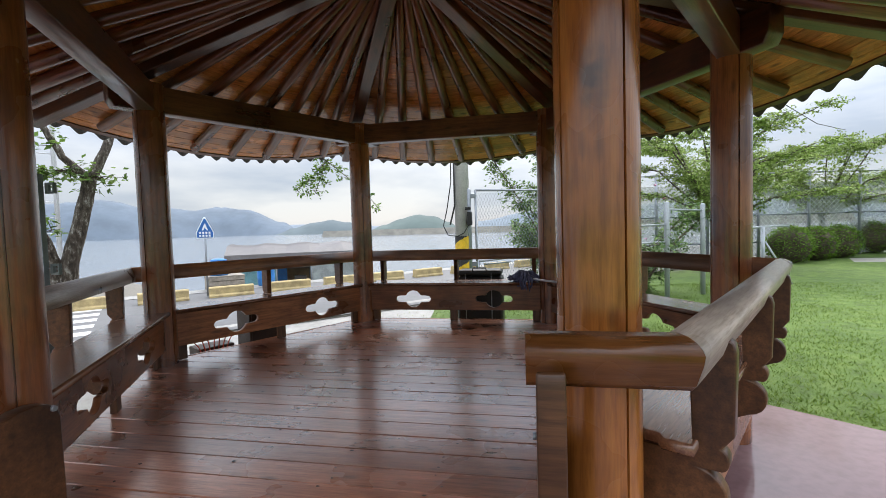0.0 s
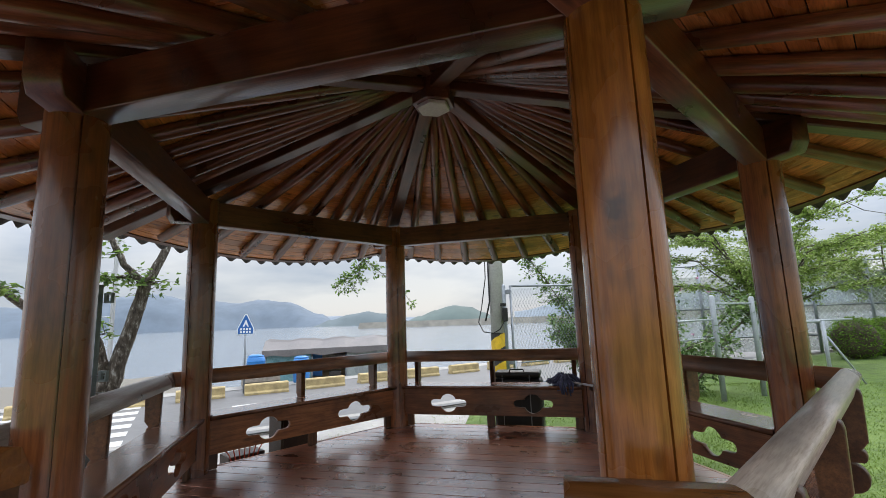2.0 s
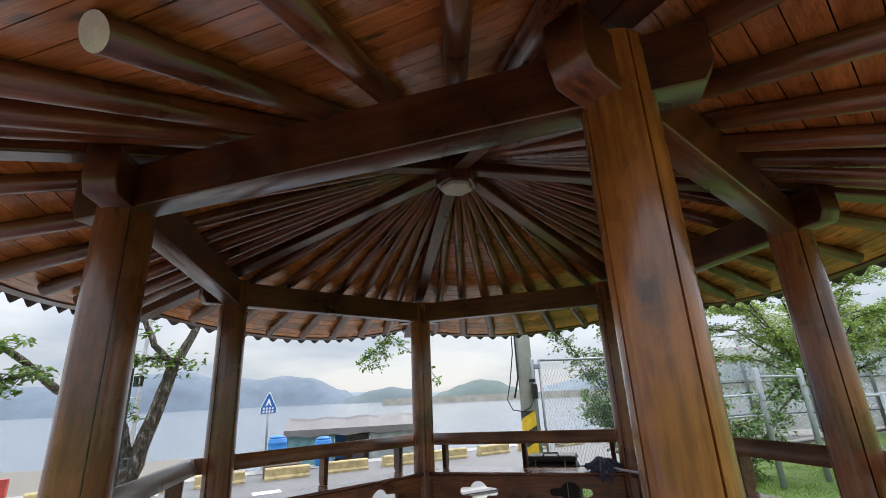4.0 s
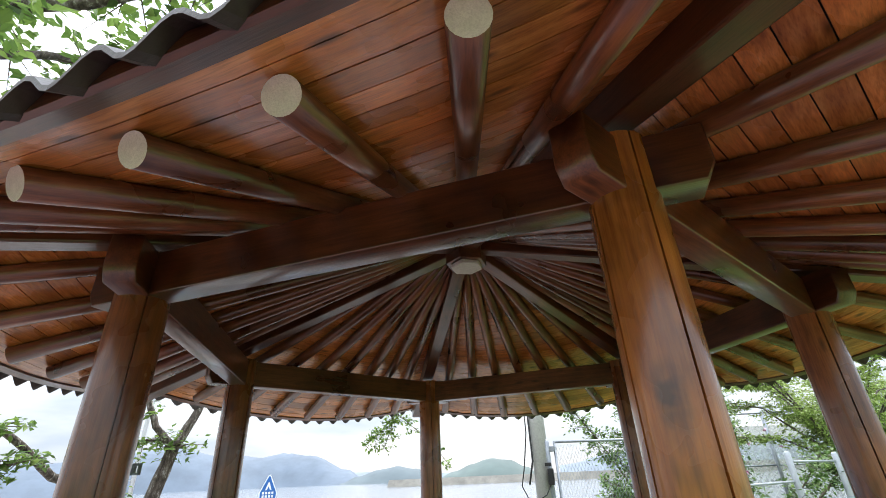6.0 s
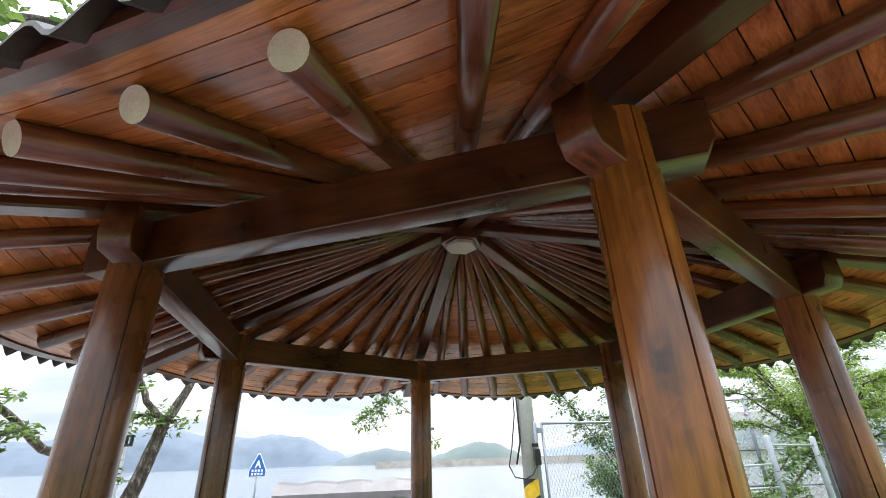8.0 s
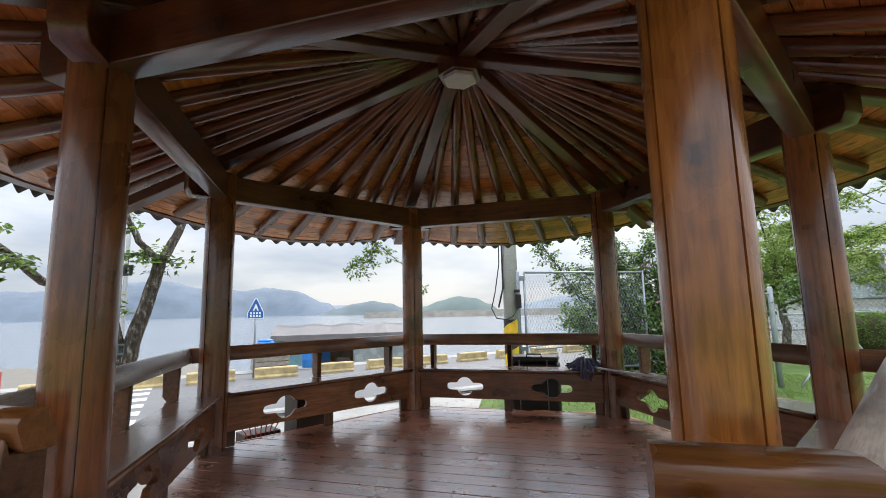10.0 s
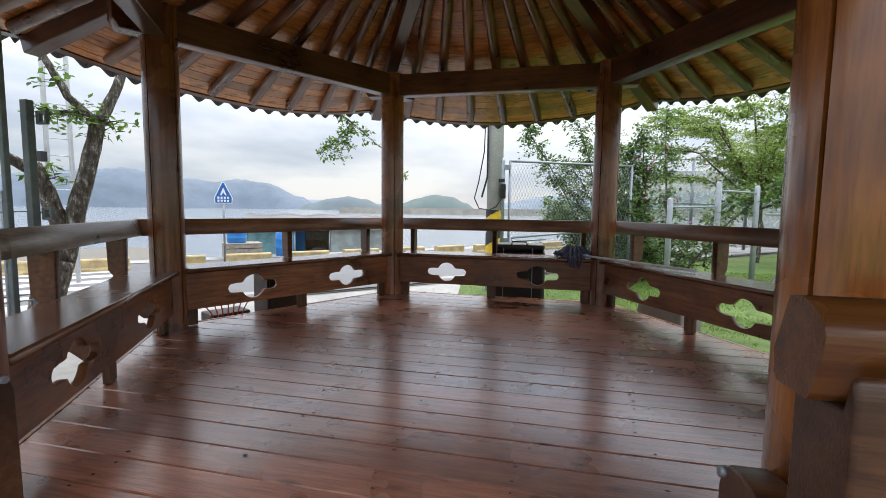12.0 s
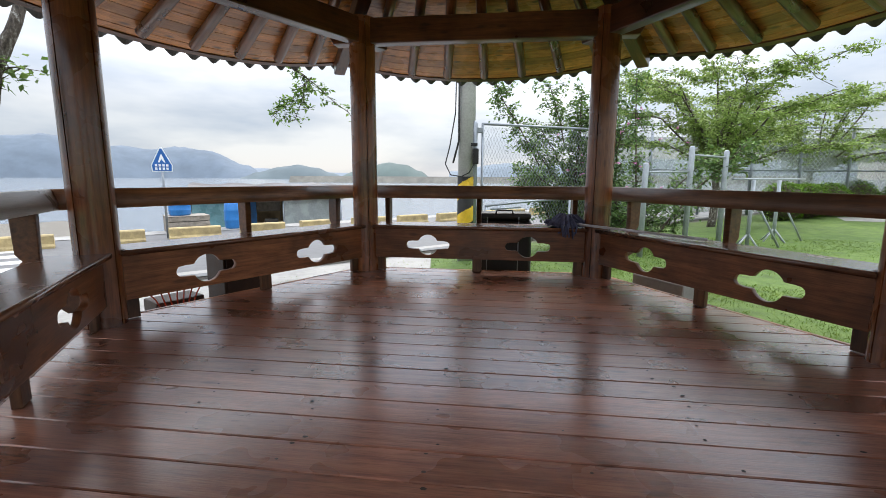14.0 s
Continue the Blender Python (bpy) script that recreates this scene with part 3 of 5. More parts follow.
def ground_z(x, y):
    d, e = across(x, y)
    z = GROUND + (ROAD_Z - 0.02 - GROUND) * smooth(2.6, 5.4, d)
    if d > 13.4:
        k = 0.045 + 0.155 * smooth(-3, 6, e) + 0.10 * smooth(6, 14, e)
        z -= 0.25 * smooth(13.4, 13.9, d) + max(0, d - 13.9) * k
        z += 0.12 * noise.noise((x * 0.35, y * 0.35, 0)) * smooth(13.9, 16, d)
    return max(z, -7.0)


def ground_material():
    m, n, l, b = material("lawn_and_shore", 0.85)
    v = coords(n, l, shift=False)
    big, mid, fine = noise_of(n, l, v, 0.5, 4), noise_of(n, l, v, 4.0, 5, 0.65), noise_of(n, l, v, 60.0, 3)
    grass = ramp_of(n, [(0.3, (0.06, 0.1, 0.02)), (0.5, (0.092, 0.164, 0.027)), (0.72, (0.135, 0.2, 0.045))])
    l.new(mid, grass.inputs["Fac"])
    gg = ramp_of(n, [(0.3, (0.75, 0.8, 0.7)), (0.65, (1.15, 1.1, 1.0))])
    l.new(big, gg.inputs["Fac"])
    green = mix_of(n, l, 1.0, grass.outputs["Color"], gg.outputs["Color"], "MULTIPLY")
    gravel = ramp_of(n, [(0.3, (0.09, 0.08, 0.066)), (0.5, (0.17, 0.155, 0.13)), (0.7, (0.25, 0.235, 0.2))])
    l.new(fine, gravel.inputs["Fac"])
    sep = n.new("ShaderNodeSeparateXYZ")
    l.new(v, sep.inputs["Vector"])
    sub = n.new("ShaderNodeMath")
    sub.operation = "SUBTRACT"
    l.new(sep.outputs["Y"], sub.inputs[0])
    l.new(sep.outputs["X"], sub.inputs[1])
    add = n.new("ShaderNodeMath")
    l.new(sub.outputs[0], add.inputs[0])
    l.new(mid, add.inputs[1])
    edge = n.new("ShaderNodeMapRange")
    edge.inputs["From Min"].default_value, edge.inputs["From Max"].default_value = 8.2, 8.7
    l.new(add.outputs[0], edge.inputs["Value"])
    l.new(mix_of(n, l, edge.outputs["Result"], green, gravel.outputs["Color"]), b.inputs["Base Color"])
    bump_of(n, l, fine, b, 0.6, 0.03)
    return m


def spaced(lo, hi, fine_lo, fine_hi, step):
    out, v = [], fine_lo
    while v <= fine_hi:
        out.append(v)
        v += step
    a, s = fine_lo, step
    while a > lo:
        s *= 1.45
        a = max(lo, a - s)
        out.insert(0, a)
    a, s = out[-1], step
    while a < hi:
        s *= 1.45
        a = min(hi, a + s)
        out.append(a)
    return out


gx, gy = spaced(-4400, 4400, -32, 26, 0.8), spaced(-4400, 4400, -12, 32, 0.8)
gv = [(x, y, ground_z(x, y)) for y in gy for x in gx]
gf = [(j * len(gx) + i, j * len(gx) + i + 1, (j + 1) * len(gx) + i + 1, (j + 1) * len(gx) + i) for j in range(len(gy) - 1) for i in range(len(gx) - 1)]
tagged(new("ground", mesh_of("ground", gv, gf, ground_material(), True)), "green lawn falling to a gravel beach", "ground", kind="structure")


def strip(name, d0, d1, e0, e1, z, mat, label, category, steps=1):
    v, f = [], []
    for i in range(steps + 1):
        e = e0 + (e1 - e0) * i / steps
        v += [shore_point(d0, e, z), shore_point(d1, e, z)]
    for i in range(steps):
        f.append((2 * i + 1, 2 * i, 2 * i + 2, 2 * i + 3))
    return tagged(new(name, mesh_of(name, v, f, mat)), label, category, kind="structure")


ASPHALT = plain("worn_asphalt", (0.13, 0.13, 0.132), 0.6, 0, 0.3, 0.7, 0.35, False)
PALE = plain("pale_concrete", (0.33, 0.32, 0.3), 0.7, 0, 0.25, 1.2, 0.3, False)
LINE = plain("road_paint", (0.55, 0.55, 0.54), 0.6, 0, 0.2, 5, 0.2, False)
strip("road", 6.0, 12.6, -60, 60, ROAD_Z, ASPHALT, "grey coast road of worn asphalt", "road", 12)
strip("pavement", 12.6, 13.45, -60, 60, ROAD_Z + 0.012, PALE, "pale concrete strip along the sea wall", "pavement", 12)
v, f = [], []
for j in range(15):
    d = 0.9 + (5.75 - 0.9) * j / 14
    e1 = (2 * (-0.215 - 0.212 * d) / 1.15 + math.sqrt(2) * d) / math.sqrt(2)
    for i in range(25):
        e = -14 + (e1 + 14) * i / 24
        x, y, _ = shore_point(d, e)
        v.append((x, y, ground_z(x, y) + 0.014))
for j in range(14):
    for i in range(24):
        k = j * 25 + i
        f.append((k, k + 1, k + 26, k + 25))
tagged(new("pavement", mesh_of("pavement", v, f, PALE)), "pale concrete pavement between pavilion and road", "pavement", kind="structure")
strip("kerb", 5.75, 6.0, -60, 60, ROAD_Z + 0.1, PALE, "concrete kerb beside the lawn", "kerb", 12)
for i in range(7):
    d = 6.5 + i * 0.86
    ob = strip("crossing_stripe", d, d + 0.45, -6.2, -2.75, ROAD_Z + 0.005, LINE, "white painted stripe of the road crossing", "road marking")
    ob["group"] = "crossing stripes"
strip("road_mark", 9.05, 9.5, -0.75, -0.1, ROAD_Z + 0.005, LINE, "white painted patch on the road", "road marking")

sea_m, sn, sl, sb = material("grey_sea", 0.12)
sb.inputs["Base Color"].default_value = (0.14, 0.17, 0.2, 1)
sb.inputs["Specular IOR Level"].default_value = 0.5
sv_ = coords(sn, sl, (1, 1, 1), False)
bump_of(sn, sl, noise_of(sn, sl, sv_, 1.3, 5.0, 0.6), sb, 0.5, 0.25)
sea = new("sea", mesh_of("sea", [(-4500, -600, SEA), (4500, -600, SEA), (4500, 4500, SEA), (-4500, 4500, SEA)], [(0, 1, 2, 3)], sea_m))
tagged(sea, "calm grey-blue sea under an overcast sky", "sea", kind="structure")

# paved court before the entrance
cv = [(2.3, 1.28), (3.148, 0.64), (3.723, 0.2), (4.25, -0.2), (4.3, -9), (-6, -9), (-6, -3.4), (-3.2, -1.2)]
bm = bmesh.new()
top = [bm.verts.new((x, y, GROUND + 0.03)) for x, y in cv]
low = [bm.verts.new((x, y, GROUND - 0.1)) for x, y in cv]
bm.faces.new(top)
for i in range(len(cv)):
    bm.faces.new((top[i], low[i], low[(i + 1) % len(cv)], top[(i + 1) % len(cv)]))
tagged(new("pavement", bm_mesh("pavement", bm, SLAB)), "wet maroon concrete paving before the pavilion", "pavement", kind="structure")
tagged(new("garden_path", mesh_of("garden_path", [(12.5, 15.2, GROUND + 0.01), (30, 14.0, GROUND + 0.01), (30, 16.2, GROUND + 0.01), (13.4, 17.0, GROUND + 0.01)], [(0, 1, 2, 3)], PALE)), "pale garden path beyond the lawn", "path", kind="structure")

# entrance step
step = thing("entrance_step", "wooden step before the deck's open side", "step")
part("tread", box_mesh("tread", -0.95, 0.95, -2.66, -2.31, -0.23, -0.19, FLOOR_WOOD), step)
for x in (-0.9, 0.9):
    part("riser_block", box_mesh("riser_block", x - 0.04, x + 0.04, -2.62, -2.32, GROUND + 0.03, -0.231, BRACKET_WOOD), step)


# ---- plants ----
def leaf_material(name, dark, mid, light):
    m, n, l, b = material(name, 0.5)
    geo = n.new("ShaderNodeNewGeometry")
    r = ramp_of(n, [(0.0, dark), (0.5, mid), (1.0, light)])
    l.new(geo.outputs["Random Per Island"], r.inputs["Fac"])
    l.new(r.outputs["Color"], b.inputs["Base Color"])
    tr = n.new("ShaderNodeBsdfTranslucent")
    l.new(r.outputs["Color"], tr.inputs["Color"])
    mx = n.new("ShaderNodeMixShader")
    mx.inputs["Fac"].default_value = 0.45
    l.new(b.outputs["BSDF"], mx.inputs[1])
    l.new(tr.outputs["BSDF"], mx.inputs[2])
    l.new(mx.outputs["Shader"], n["Material Output"].inputs["Surface"])
    return m


CHERRY = leaf_material("cherry_leaves", (0.055, 0.11, 0.022), (0.12, 0.215, 0.045), (0.23, 0.35, 0.08))
FAR_CHERRY = leaf_material("light_cherry_leaves", (0.12, 0.19, 0.04), (0.23, 0.33, 0.08), (0.36, 0.47, 0.14))
SHRUB = leaf_material("shrub_leaves", (0.05, 0.1, 0.03), (0.11, 0.2, 0.055), (0.22, 0.34, 0.1))
HEDGE = leaf_material("clipped_leaves", (0.07, 0.15, 0.012), (0.13, 0.25, 0.02), (0.2, 0.34, 0.04))
BLADES = leaf_material("grass_blades", (0.09, 0.16, 0.022), (0.14, 0.225, 0.034), (0.195, 0.285, 0.052))
BARK, bn, bl, bb = material("lichened_bark", 0.9)
bark_v = coords(bn, bl, (1, 1, 0.45))
bark_n = noise_of(bn, bl, bark_v, 22.0, 6.0, 0.7)
bark_r = ramp_of(bn, [(0.36, (0.03, 0.024, 0.019)), (0.5, (0.1, 0.082, 0.064)), (0.57, (0.17, 0.15, 0.125)), (0.63, (0.42, 0.415, 0.38))])
bl.new(bark_n, bark_r.inputs["Fac"])
bl.new(bark_r.outputs["Color"], bb.inputs["Base Color"])
bump_of(bn, bl, bark_n, bb, 1.0, 0.03)
TWIG = plain("twig_and_shade_core", (0.1, 0.075, 0.055), 0.8, 0, 0.4, 12, 0.4)


def leaf_cloud(name, spots, size, mat, rng, flat=0.5):
    """Many small folded leaves, each of two halves, at given spots."""
    verts, faces = [], []
    for p in spots:
        s = size * rng.uniform(0.65, 1.3)
        ax = Vector((rng.gauss(0, 1), rng.gauss(0, 1), rng.gauss(-0.3, flat))).normalized()
        nr = Vector((rng.gauss(0, 0.5), rng.gauss(0, 0.5), 1)).normalized()
        sd = ax.cross(nr).normalized()
        nr = sd.cross(ax)
        i = len(verts)
        w = s * 0.27
        verts += [p, p + ax * s * 0.45 + sd * w + nr * s * 0.06, p + ax * s, p + ax * s * 0.45 - sd * w + nr * s * 0.06]
        faces += [(i, i + 1, i + 2), (i, i + 2, i + 3)]
    return mesh_of(name, verts, faces, mat)


def limb(pts, r0, r1, mat, rng, sides=8):
    pts = [Vector(p) for p in pts]
    fine = []
    for i in range(len(pts) - 1):
        for q in range(4):
            p = pts[i].lerp(pts[i + 1], q / 4)
            fine.append(p + Vector([rng.uniform(-1, 1) * (pts[i + 1] - pts[i]).length * 0.018 for _ in range(3)]) * (1 if fine else 0))
    fine.append(pts[-1])
    n_ = len(fine)
    return tube("limb", fine, [r0 + (r1 - r0) * i / (n_ - 1) for i in range(n_)], mat, sides, True, 0.07, rng)


def twigs_and_leaves(base, tip, rng, count, reach, per, rise=0.55):
    """Short twigs off a line, with leaf spots along each."""
    tw, spots = [], []
    for _ in range(count):
        t = rng.uniform(0.15, 1.0)
        p = base.lerp(tip, t)
        q = p + Vector((rng.gauss(0, 1), rng.gauss(0, 1), rng.gauss(-0.05, rise))).normalized() * reach * rng.uniform(0.4, 1.1)
        tw.append((p, q))
        for _ in range(per):
            spots.append(p.lerp(q, rng.uniform(0.25, 1.05)) + Vector([rng.gauss(0, reach * 0.1 * k) for k in (1, 1, min(1, rise * 1.8))]))
    return tw, spots


def twig_mesh(tw, r, mat):
    verts, faces = [], []
    for p, q in tw:
        d = (q - p).normalized()
        s = d.cross(Vector((0.3, 0.2, 1))).normalized()
        o = d.cross(s)
        i = len(verts)
        for c, rr in ((p, r), (q, r * 0.35)):
            for k in range(3):
                a = 2.0944 * k
                verts.append(c + (s * math.cos(a) + o * math.sin(a)) * rr)
        faces += [(i + k, i + (k + 1) % 3, i + 3 + (k + 1) % 3, i + 3 + k) for k in range(3)]
    return mesh_of("twig_spray", verts, faces, mat)


def tree(name, label, limbs, mat_leaf, seed, leaf=0.09, reach=0.45, count=14, per=12, bark=BARK, twig_r=0.006, rise=0.55):
    """limbs: (points, radius, end radius, leafy share)."""
    rng = random.Random(seed)
    tr = thing(name, label, "tree")
    tw, spots = [], []
    for i, (pts, r0, r1, leafy) in enumerate(limbs):
        part("trunk" if i == 0 else "limb", limb(pts, r0, r1, bark, rng, 12 if r0 > 0.06 else 7), tr)
        if leafy:
            n_ = len(pts)
            for a, b in list(zip(pts, pts[1:]))[(0 if leafy > 1 else n_ // 2 - 1 if n_ > 2 else 0):]:
                a, b = Vector(a), Vector(b)
                t_, s_ = twigs_and_leaves(a, b, rng, max(2, int(count * (b - a).length * leafy)), reach, per, rise)
                tw += t_
                spots += s_
    tagged(part("twig_spray", twig_mesh(tw, twig_r, TWIG), tr), kind="stuff")
    tagged(part("crown", leaf_cloud("crown", spots, leaf, mat_leaf, rng), tr), kind="stuff")
    return tr


# the forked cherry beside the deck, one limb reaching along the eaves
tree("cherry_tree", "forked cherry tree with lichened trunk beside the pavilion", [
    ([(-4.67, 0.50, ground_z(-4.6, 0.6) - 0.1), (-4.61, 0.57, 0.1), (-4.55, 0.65, 0.45)], 0.17, 0.14, 0),
    ([(-4.55, 0.67, 0.35), (-4.45, 0.78, 0.95), (-4.35, 0.90, 1.6), (-4.29, 0.95, 1.98)], 0.1, 0.072, 0),
    ([(-4.29, 0.95, 1.95), (-4.43, 0.75, 2.22), (-4.57, 0.63, 2.6), (-4.95, 0.55, 3.3), (-5.15, 0.25, 4.2)], 0.05, 0.02, 0.5),
    ([(-4.29, 0.95, 1.95), (-4.19, 1.07, 2.3), (-4.15, 1.25, 2.75), (-4.3, 2.4, 3.2), (-3.6, 4.2, 3.2), (-3.2, 5.2, 2.75)], 0.062, 0.02, 0.45),
    ([(-3.1, 5.2, 2.75), (-3.5, 5.4, 2.5), (-4.05, 5.5, 2.12)], 0.014, 0.005, 1.5),
    ([(-3.2, 5.2, 2.7), (-3.4, 5.4, 2.35), (-3.6, 5.5, 2.05)], 0.012, 0.005, 1.3),
    ([(-3.2, 5.2, 2.75), (-2.6, 5.6, 2.2), (-2.2, 5.8, 1.65)], 0.01, 0.004, 0.5),
    ([(-4.55, 0.65, 0.4), (-4.55, 0.68, 0.85), (-4.6, 0.58, 1.22), (-4.65, 0.52, 1.47)], 0.1, 0.07, 0),
    ([(-4.65, 0.53, 1.4), (-4.68, 0.2, 1.58), (-4.6, -0.20, 1.66), (-4.30, -0.65, 1.85), (-4.25, -1.05, 2.1), (-4.55, -1.75, 2.5)], 0.06, 0.02, 0.0),
    ([(-4.30, -0.65, 1.85), (-4.05, -0.90, 1.75), (-4.00, -1.35, 1.68)], 0.02, 0.006, 2.0),
    ([(-4.25, -1.05, 2.1), (-3.9, -1.3, 2.0), (-4.05, -1.95, 1.8)], 0.02, 0.006, 1.8),
    ([(-4.29, 0.95, 1.97), (-4.10, 1.10, 2.02)], 0.012, 0.004, 3.0),
    ([(-4.35, 0.85, 2.05), (-4.55, 0.55, 2.05)], 0.012, 0.004, 2.5),
    ([(-4.62, 0.55, 1.3), (-4.5, 0.66, 1.36)], 0.012, 0.004, 2.0),
], CHERRY, 21, 0.085, 0.3, 16, 12)

# a second cherry whose crown hangs over the entrance eave
tree("cherry_tree", "leafy cherry tree overhanging the entrance eave", [
    ([(-4.6, -4.2, ground_z(-4.6, -4.2) - 0.1), (-4.4, -4.1, 0.9), (-4.1, -3.9, 2.1), (-3.6, -3.7, 3.1)], 0.17, 0.1, 0),
    ([(-3.6, -3.7, 3.1), (-2.6, -3.3, 3.9), (-1.6, -2.8, 4.3), (-0.6, -2.3, 4.6)], 0.07, 0.015, 1.5),
    ([(-3.0, -3.45, 3.6), (-2.0, -3.5, 3.6), (-1.35, -3.35, 3.5)], 0.04, 0.008, 2.0),
    ([(-2.6, -3.3, 3.9), (-2.6, -2.2, 4.8), (-2.2, -1.2, 5.8)], 0.05, 0.012, 1.3),
    ([(-2.2, -3.1, 4.05), (-1.7, -3.35, 3.75), (-1.2, -3.2, 3.55)], 0.02, 0.006, 1.8),
    ([(-3.6, -3.7, 3.1), (-4.2, -2.6, 4.2), (-4.4, -1.4, 5.0)], 0.06, 0.015, 1.0),
    ([(-3.6, -3.7, 3.1), (-3.6, -4.6, 4.2), (-3.0, -5.4, 5.0)], 0.06, 0.015, 1.0),
], CHERRY, 5, 0.1, 0.45, 12, 10)

# shrub behind the mesh panel
rng = random.Random(31)
stems = []
for i in range(24):
    bx, by = 2.35 + rng.uniform(-0.7, 1.1), 7.9 + rng.uniform(-0.35, 0.5)
    hx, hy, hz = bx + rng.gauss(0, 0.85), by + rng.gauss(0, 0.5), rng.uniform(0.7, 3.6)
    stems.append(([(bx, by, ground_z(bx, by) - 0.05), ((bx + hx) / 2, (by + hy) / 2, hz * 0.45), (hx, hy, hz)], 0.03, 0.008, 1.7))
tree("flowering_shrub", "tall leafy shrub with pink flowers behind the fence", stems, SHRUB, 32, 0.095, 0.45, 19, 15, TWIG)
PINK = plain("pink_petal", (0.6, 0.2, 0.38), 0.6)
shrub_flower = thing("shrub_blossom", "small pink blossoms on the shrub", "flowers", kind="stuff")
fl = [Vector((3.0 + rng.gauss(0, 0.7), 7.35 + rng.gauss(0, 0.2), rng.uniform(0.6, 2.6))) for _ in range(26)]
part("petals", leaf_cloud("petals", [p for q in fl for p in [q] * 6], 0.06, PINK, rng), shrub_flower)


def layered_tree(x, y, height, spread, seed, label):
    """A cherry with flat, spreading sprays of leaves."""
    rng = random.Random(seed)
    z0 = ground_z(x, y)
    limbs = [([(x, y, z0 - 0.1), (x + 0.1, y, z0 + 1.1), (x, y + 0.1, z0 + 2.3)], 0.13, 0.1, 0)]
    for i in range(22):
        a = 2 * math.pi * i / 22 + rng.uniform(-0.25, 0.25)
        h = z0 + rng.uniform(2.1, height * 0.82)
        l_ = spread * rng.uniform(0.55, 1.05)
        top = h + rng.uniform(0.08, 0.3) * l_ * (height / 5)
        p0 = (x, y, z0 + rng.uniform(1.7, 2.3))
        p1 = (x + math.cos(a) * l_ * 0.45, y + math.sin(a) * l_ * 0.45, (h + top) / 2)
        p2 = (x + math.cos(a) * l_, y + math.sin(a) * l_, top)
        limbs.append(([p0, p1, p2], 0.04, 0.008, 1.55))
        b = a + rng.choice((-1, 1)) * rng.uniform(0.4, 0.8)
        p3 = (p1[0] + math.cos(b) * l_ * 0.5, p1[1] + math.sin(b) * l_ * 0.5, p1[2] + rng.uniform(0.0, 0.5))
        limbs.append(([p1, p3], 0.018, 0.005, 1.6))
    return tree("cherry_tree", label, limbs, FAR_CHERRY, seed, 0.105, 0.62, 9, 20, BARK, 0.006, 0.2)


layered_tree(7.2, 13.4, 5.3, 4.0, 41, "spreading cherry tree with light green sprays beside the court")
layered_tree(14.2, 20.3, 5.7, 5.4, 42, "wide cherry tree behind the clipped bushes")
layered_tree(19.5, 15.0, 4.9, 4.6, 43, "wide cherry tree over the garden path")


def bush(x, y, w, h, seed):
    """A clipped round bush: a dark core inside a shell of small leaves, uneven."""
    rng = random.Random(seed)
    z0 = ground_z(x, y)
    b = thing("clipped_bush", "clipped round bright-green bush at the lawn's edge", "bush", group="row of clipped bushes")
    spots = []
    for _ in range(4200):
        v = Vector((rng.gauss(0, 1), rng.gauss(0, 1), rng.gauss(0.25, 1))).normalized()
        k = rng.uniform(0.8, 1.03) * (1 + 0.09 * noise.noise(v * 2.3 + Vector((seed, 0, 0))))
        spots.append(Vector((x + v.x * w * k, y + v.y * w * k, z0 + h * 0.48 + v.z * h * 0.52 * k)))
    part("leaves", leaf_cloud("leaves", [p for p in spots if p.z > z0 + 0.02], 0.085, HEDGE, rng), b)
    # solid core in dark brown paints the shade between the leaves
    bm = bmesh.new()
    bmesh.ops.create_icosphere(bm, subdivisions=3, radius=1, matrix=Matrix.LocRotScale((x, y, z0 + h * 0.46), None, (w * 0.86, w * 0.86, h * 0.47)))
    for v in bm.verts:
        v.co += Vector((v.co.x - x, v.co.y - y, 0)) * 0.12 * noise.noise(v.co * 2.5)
    part("core", bm_mesh("core", bm, TWIG, True), b, None, "dark core, shade between the leaves put into its colour")
    return b


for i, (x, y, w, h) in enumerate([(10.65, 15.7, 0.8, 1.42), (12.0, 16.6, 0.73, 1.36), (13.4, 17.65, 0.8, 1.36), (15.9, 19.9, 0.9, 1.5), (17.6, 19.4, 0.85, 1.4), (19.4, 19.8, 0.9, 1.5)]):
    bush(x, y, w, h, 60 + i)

# grass blades on the near lawn
rng = random.Random(77)
verts, faces = [], []


def on_lawn(x, y):
    if across(x, y)[0] > 5.2 or math.hypot(x, y) < 2.75:
        return False
    return (x - 3.148) * 0.44 + (y - 0.64) * 0.575 > 0.03 if x > 2.2 else y > 2.4


n_blade = 0
while n_blade < 60000:
    x, y = 1.5 + abs(rng.gauss(0, 4.2)), rng.uniform(-3.0, 9.5)
    if rng.random() < 0.25:
        x = rng.uniform(-3.2, 3.2)
    if not on_lawn(x, y) or noise.noise((x * 0.8, y * 0.8, 4)) < rng.uniform(-0.6, 0.3):
        continue
    n_blade += 1
    z = ground_z(x, y) - 0.005
    a = rng.uniform(0, 6.283)
    h, w = rng.uniform(0.015, 0.05), rng.uniform(0.004, 0.01)
    lx, ly = rng.gauss(0, 0.03), rng.gauss(0, 0.03)
    i = len(verts)
    verts += [(x - math.cos(a) * w, y - math.sin(a) * w, z), (x + math.cos(a) * w, y + math.sin(a) * w, z), (x + lx, y + ly, z + h)]
    faces.append((i, i + 1, i + 2))
tagged(new("grass", mesh_of("grass", verts, faces, BLADES)), "short uneven lawn grass with clover", "grass", kind="stuff")


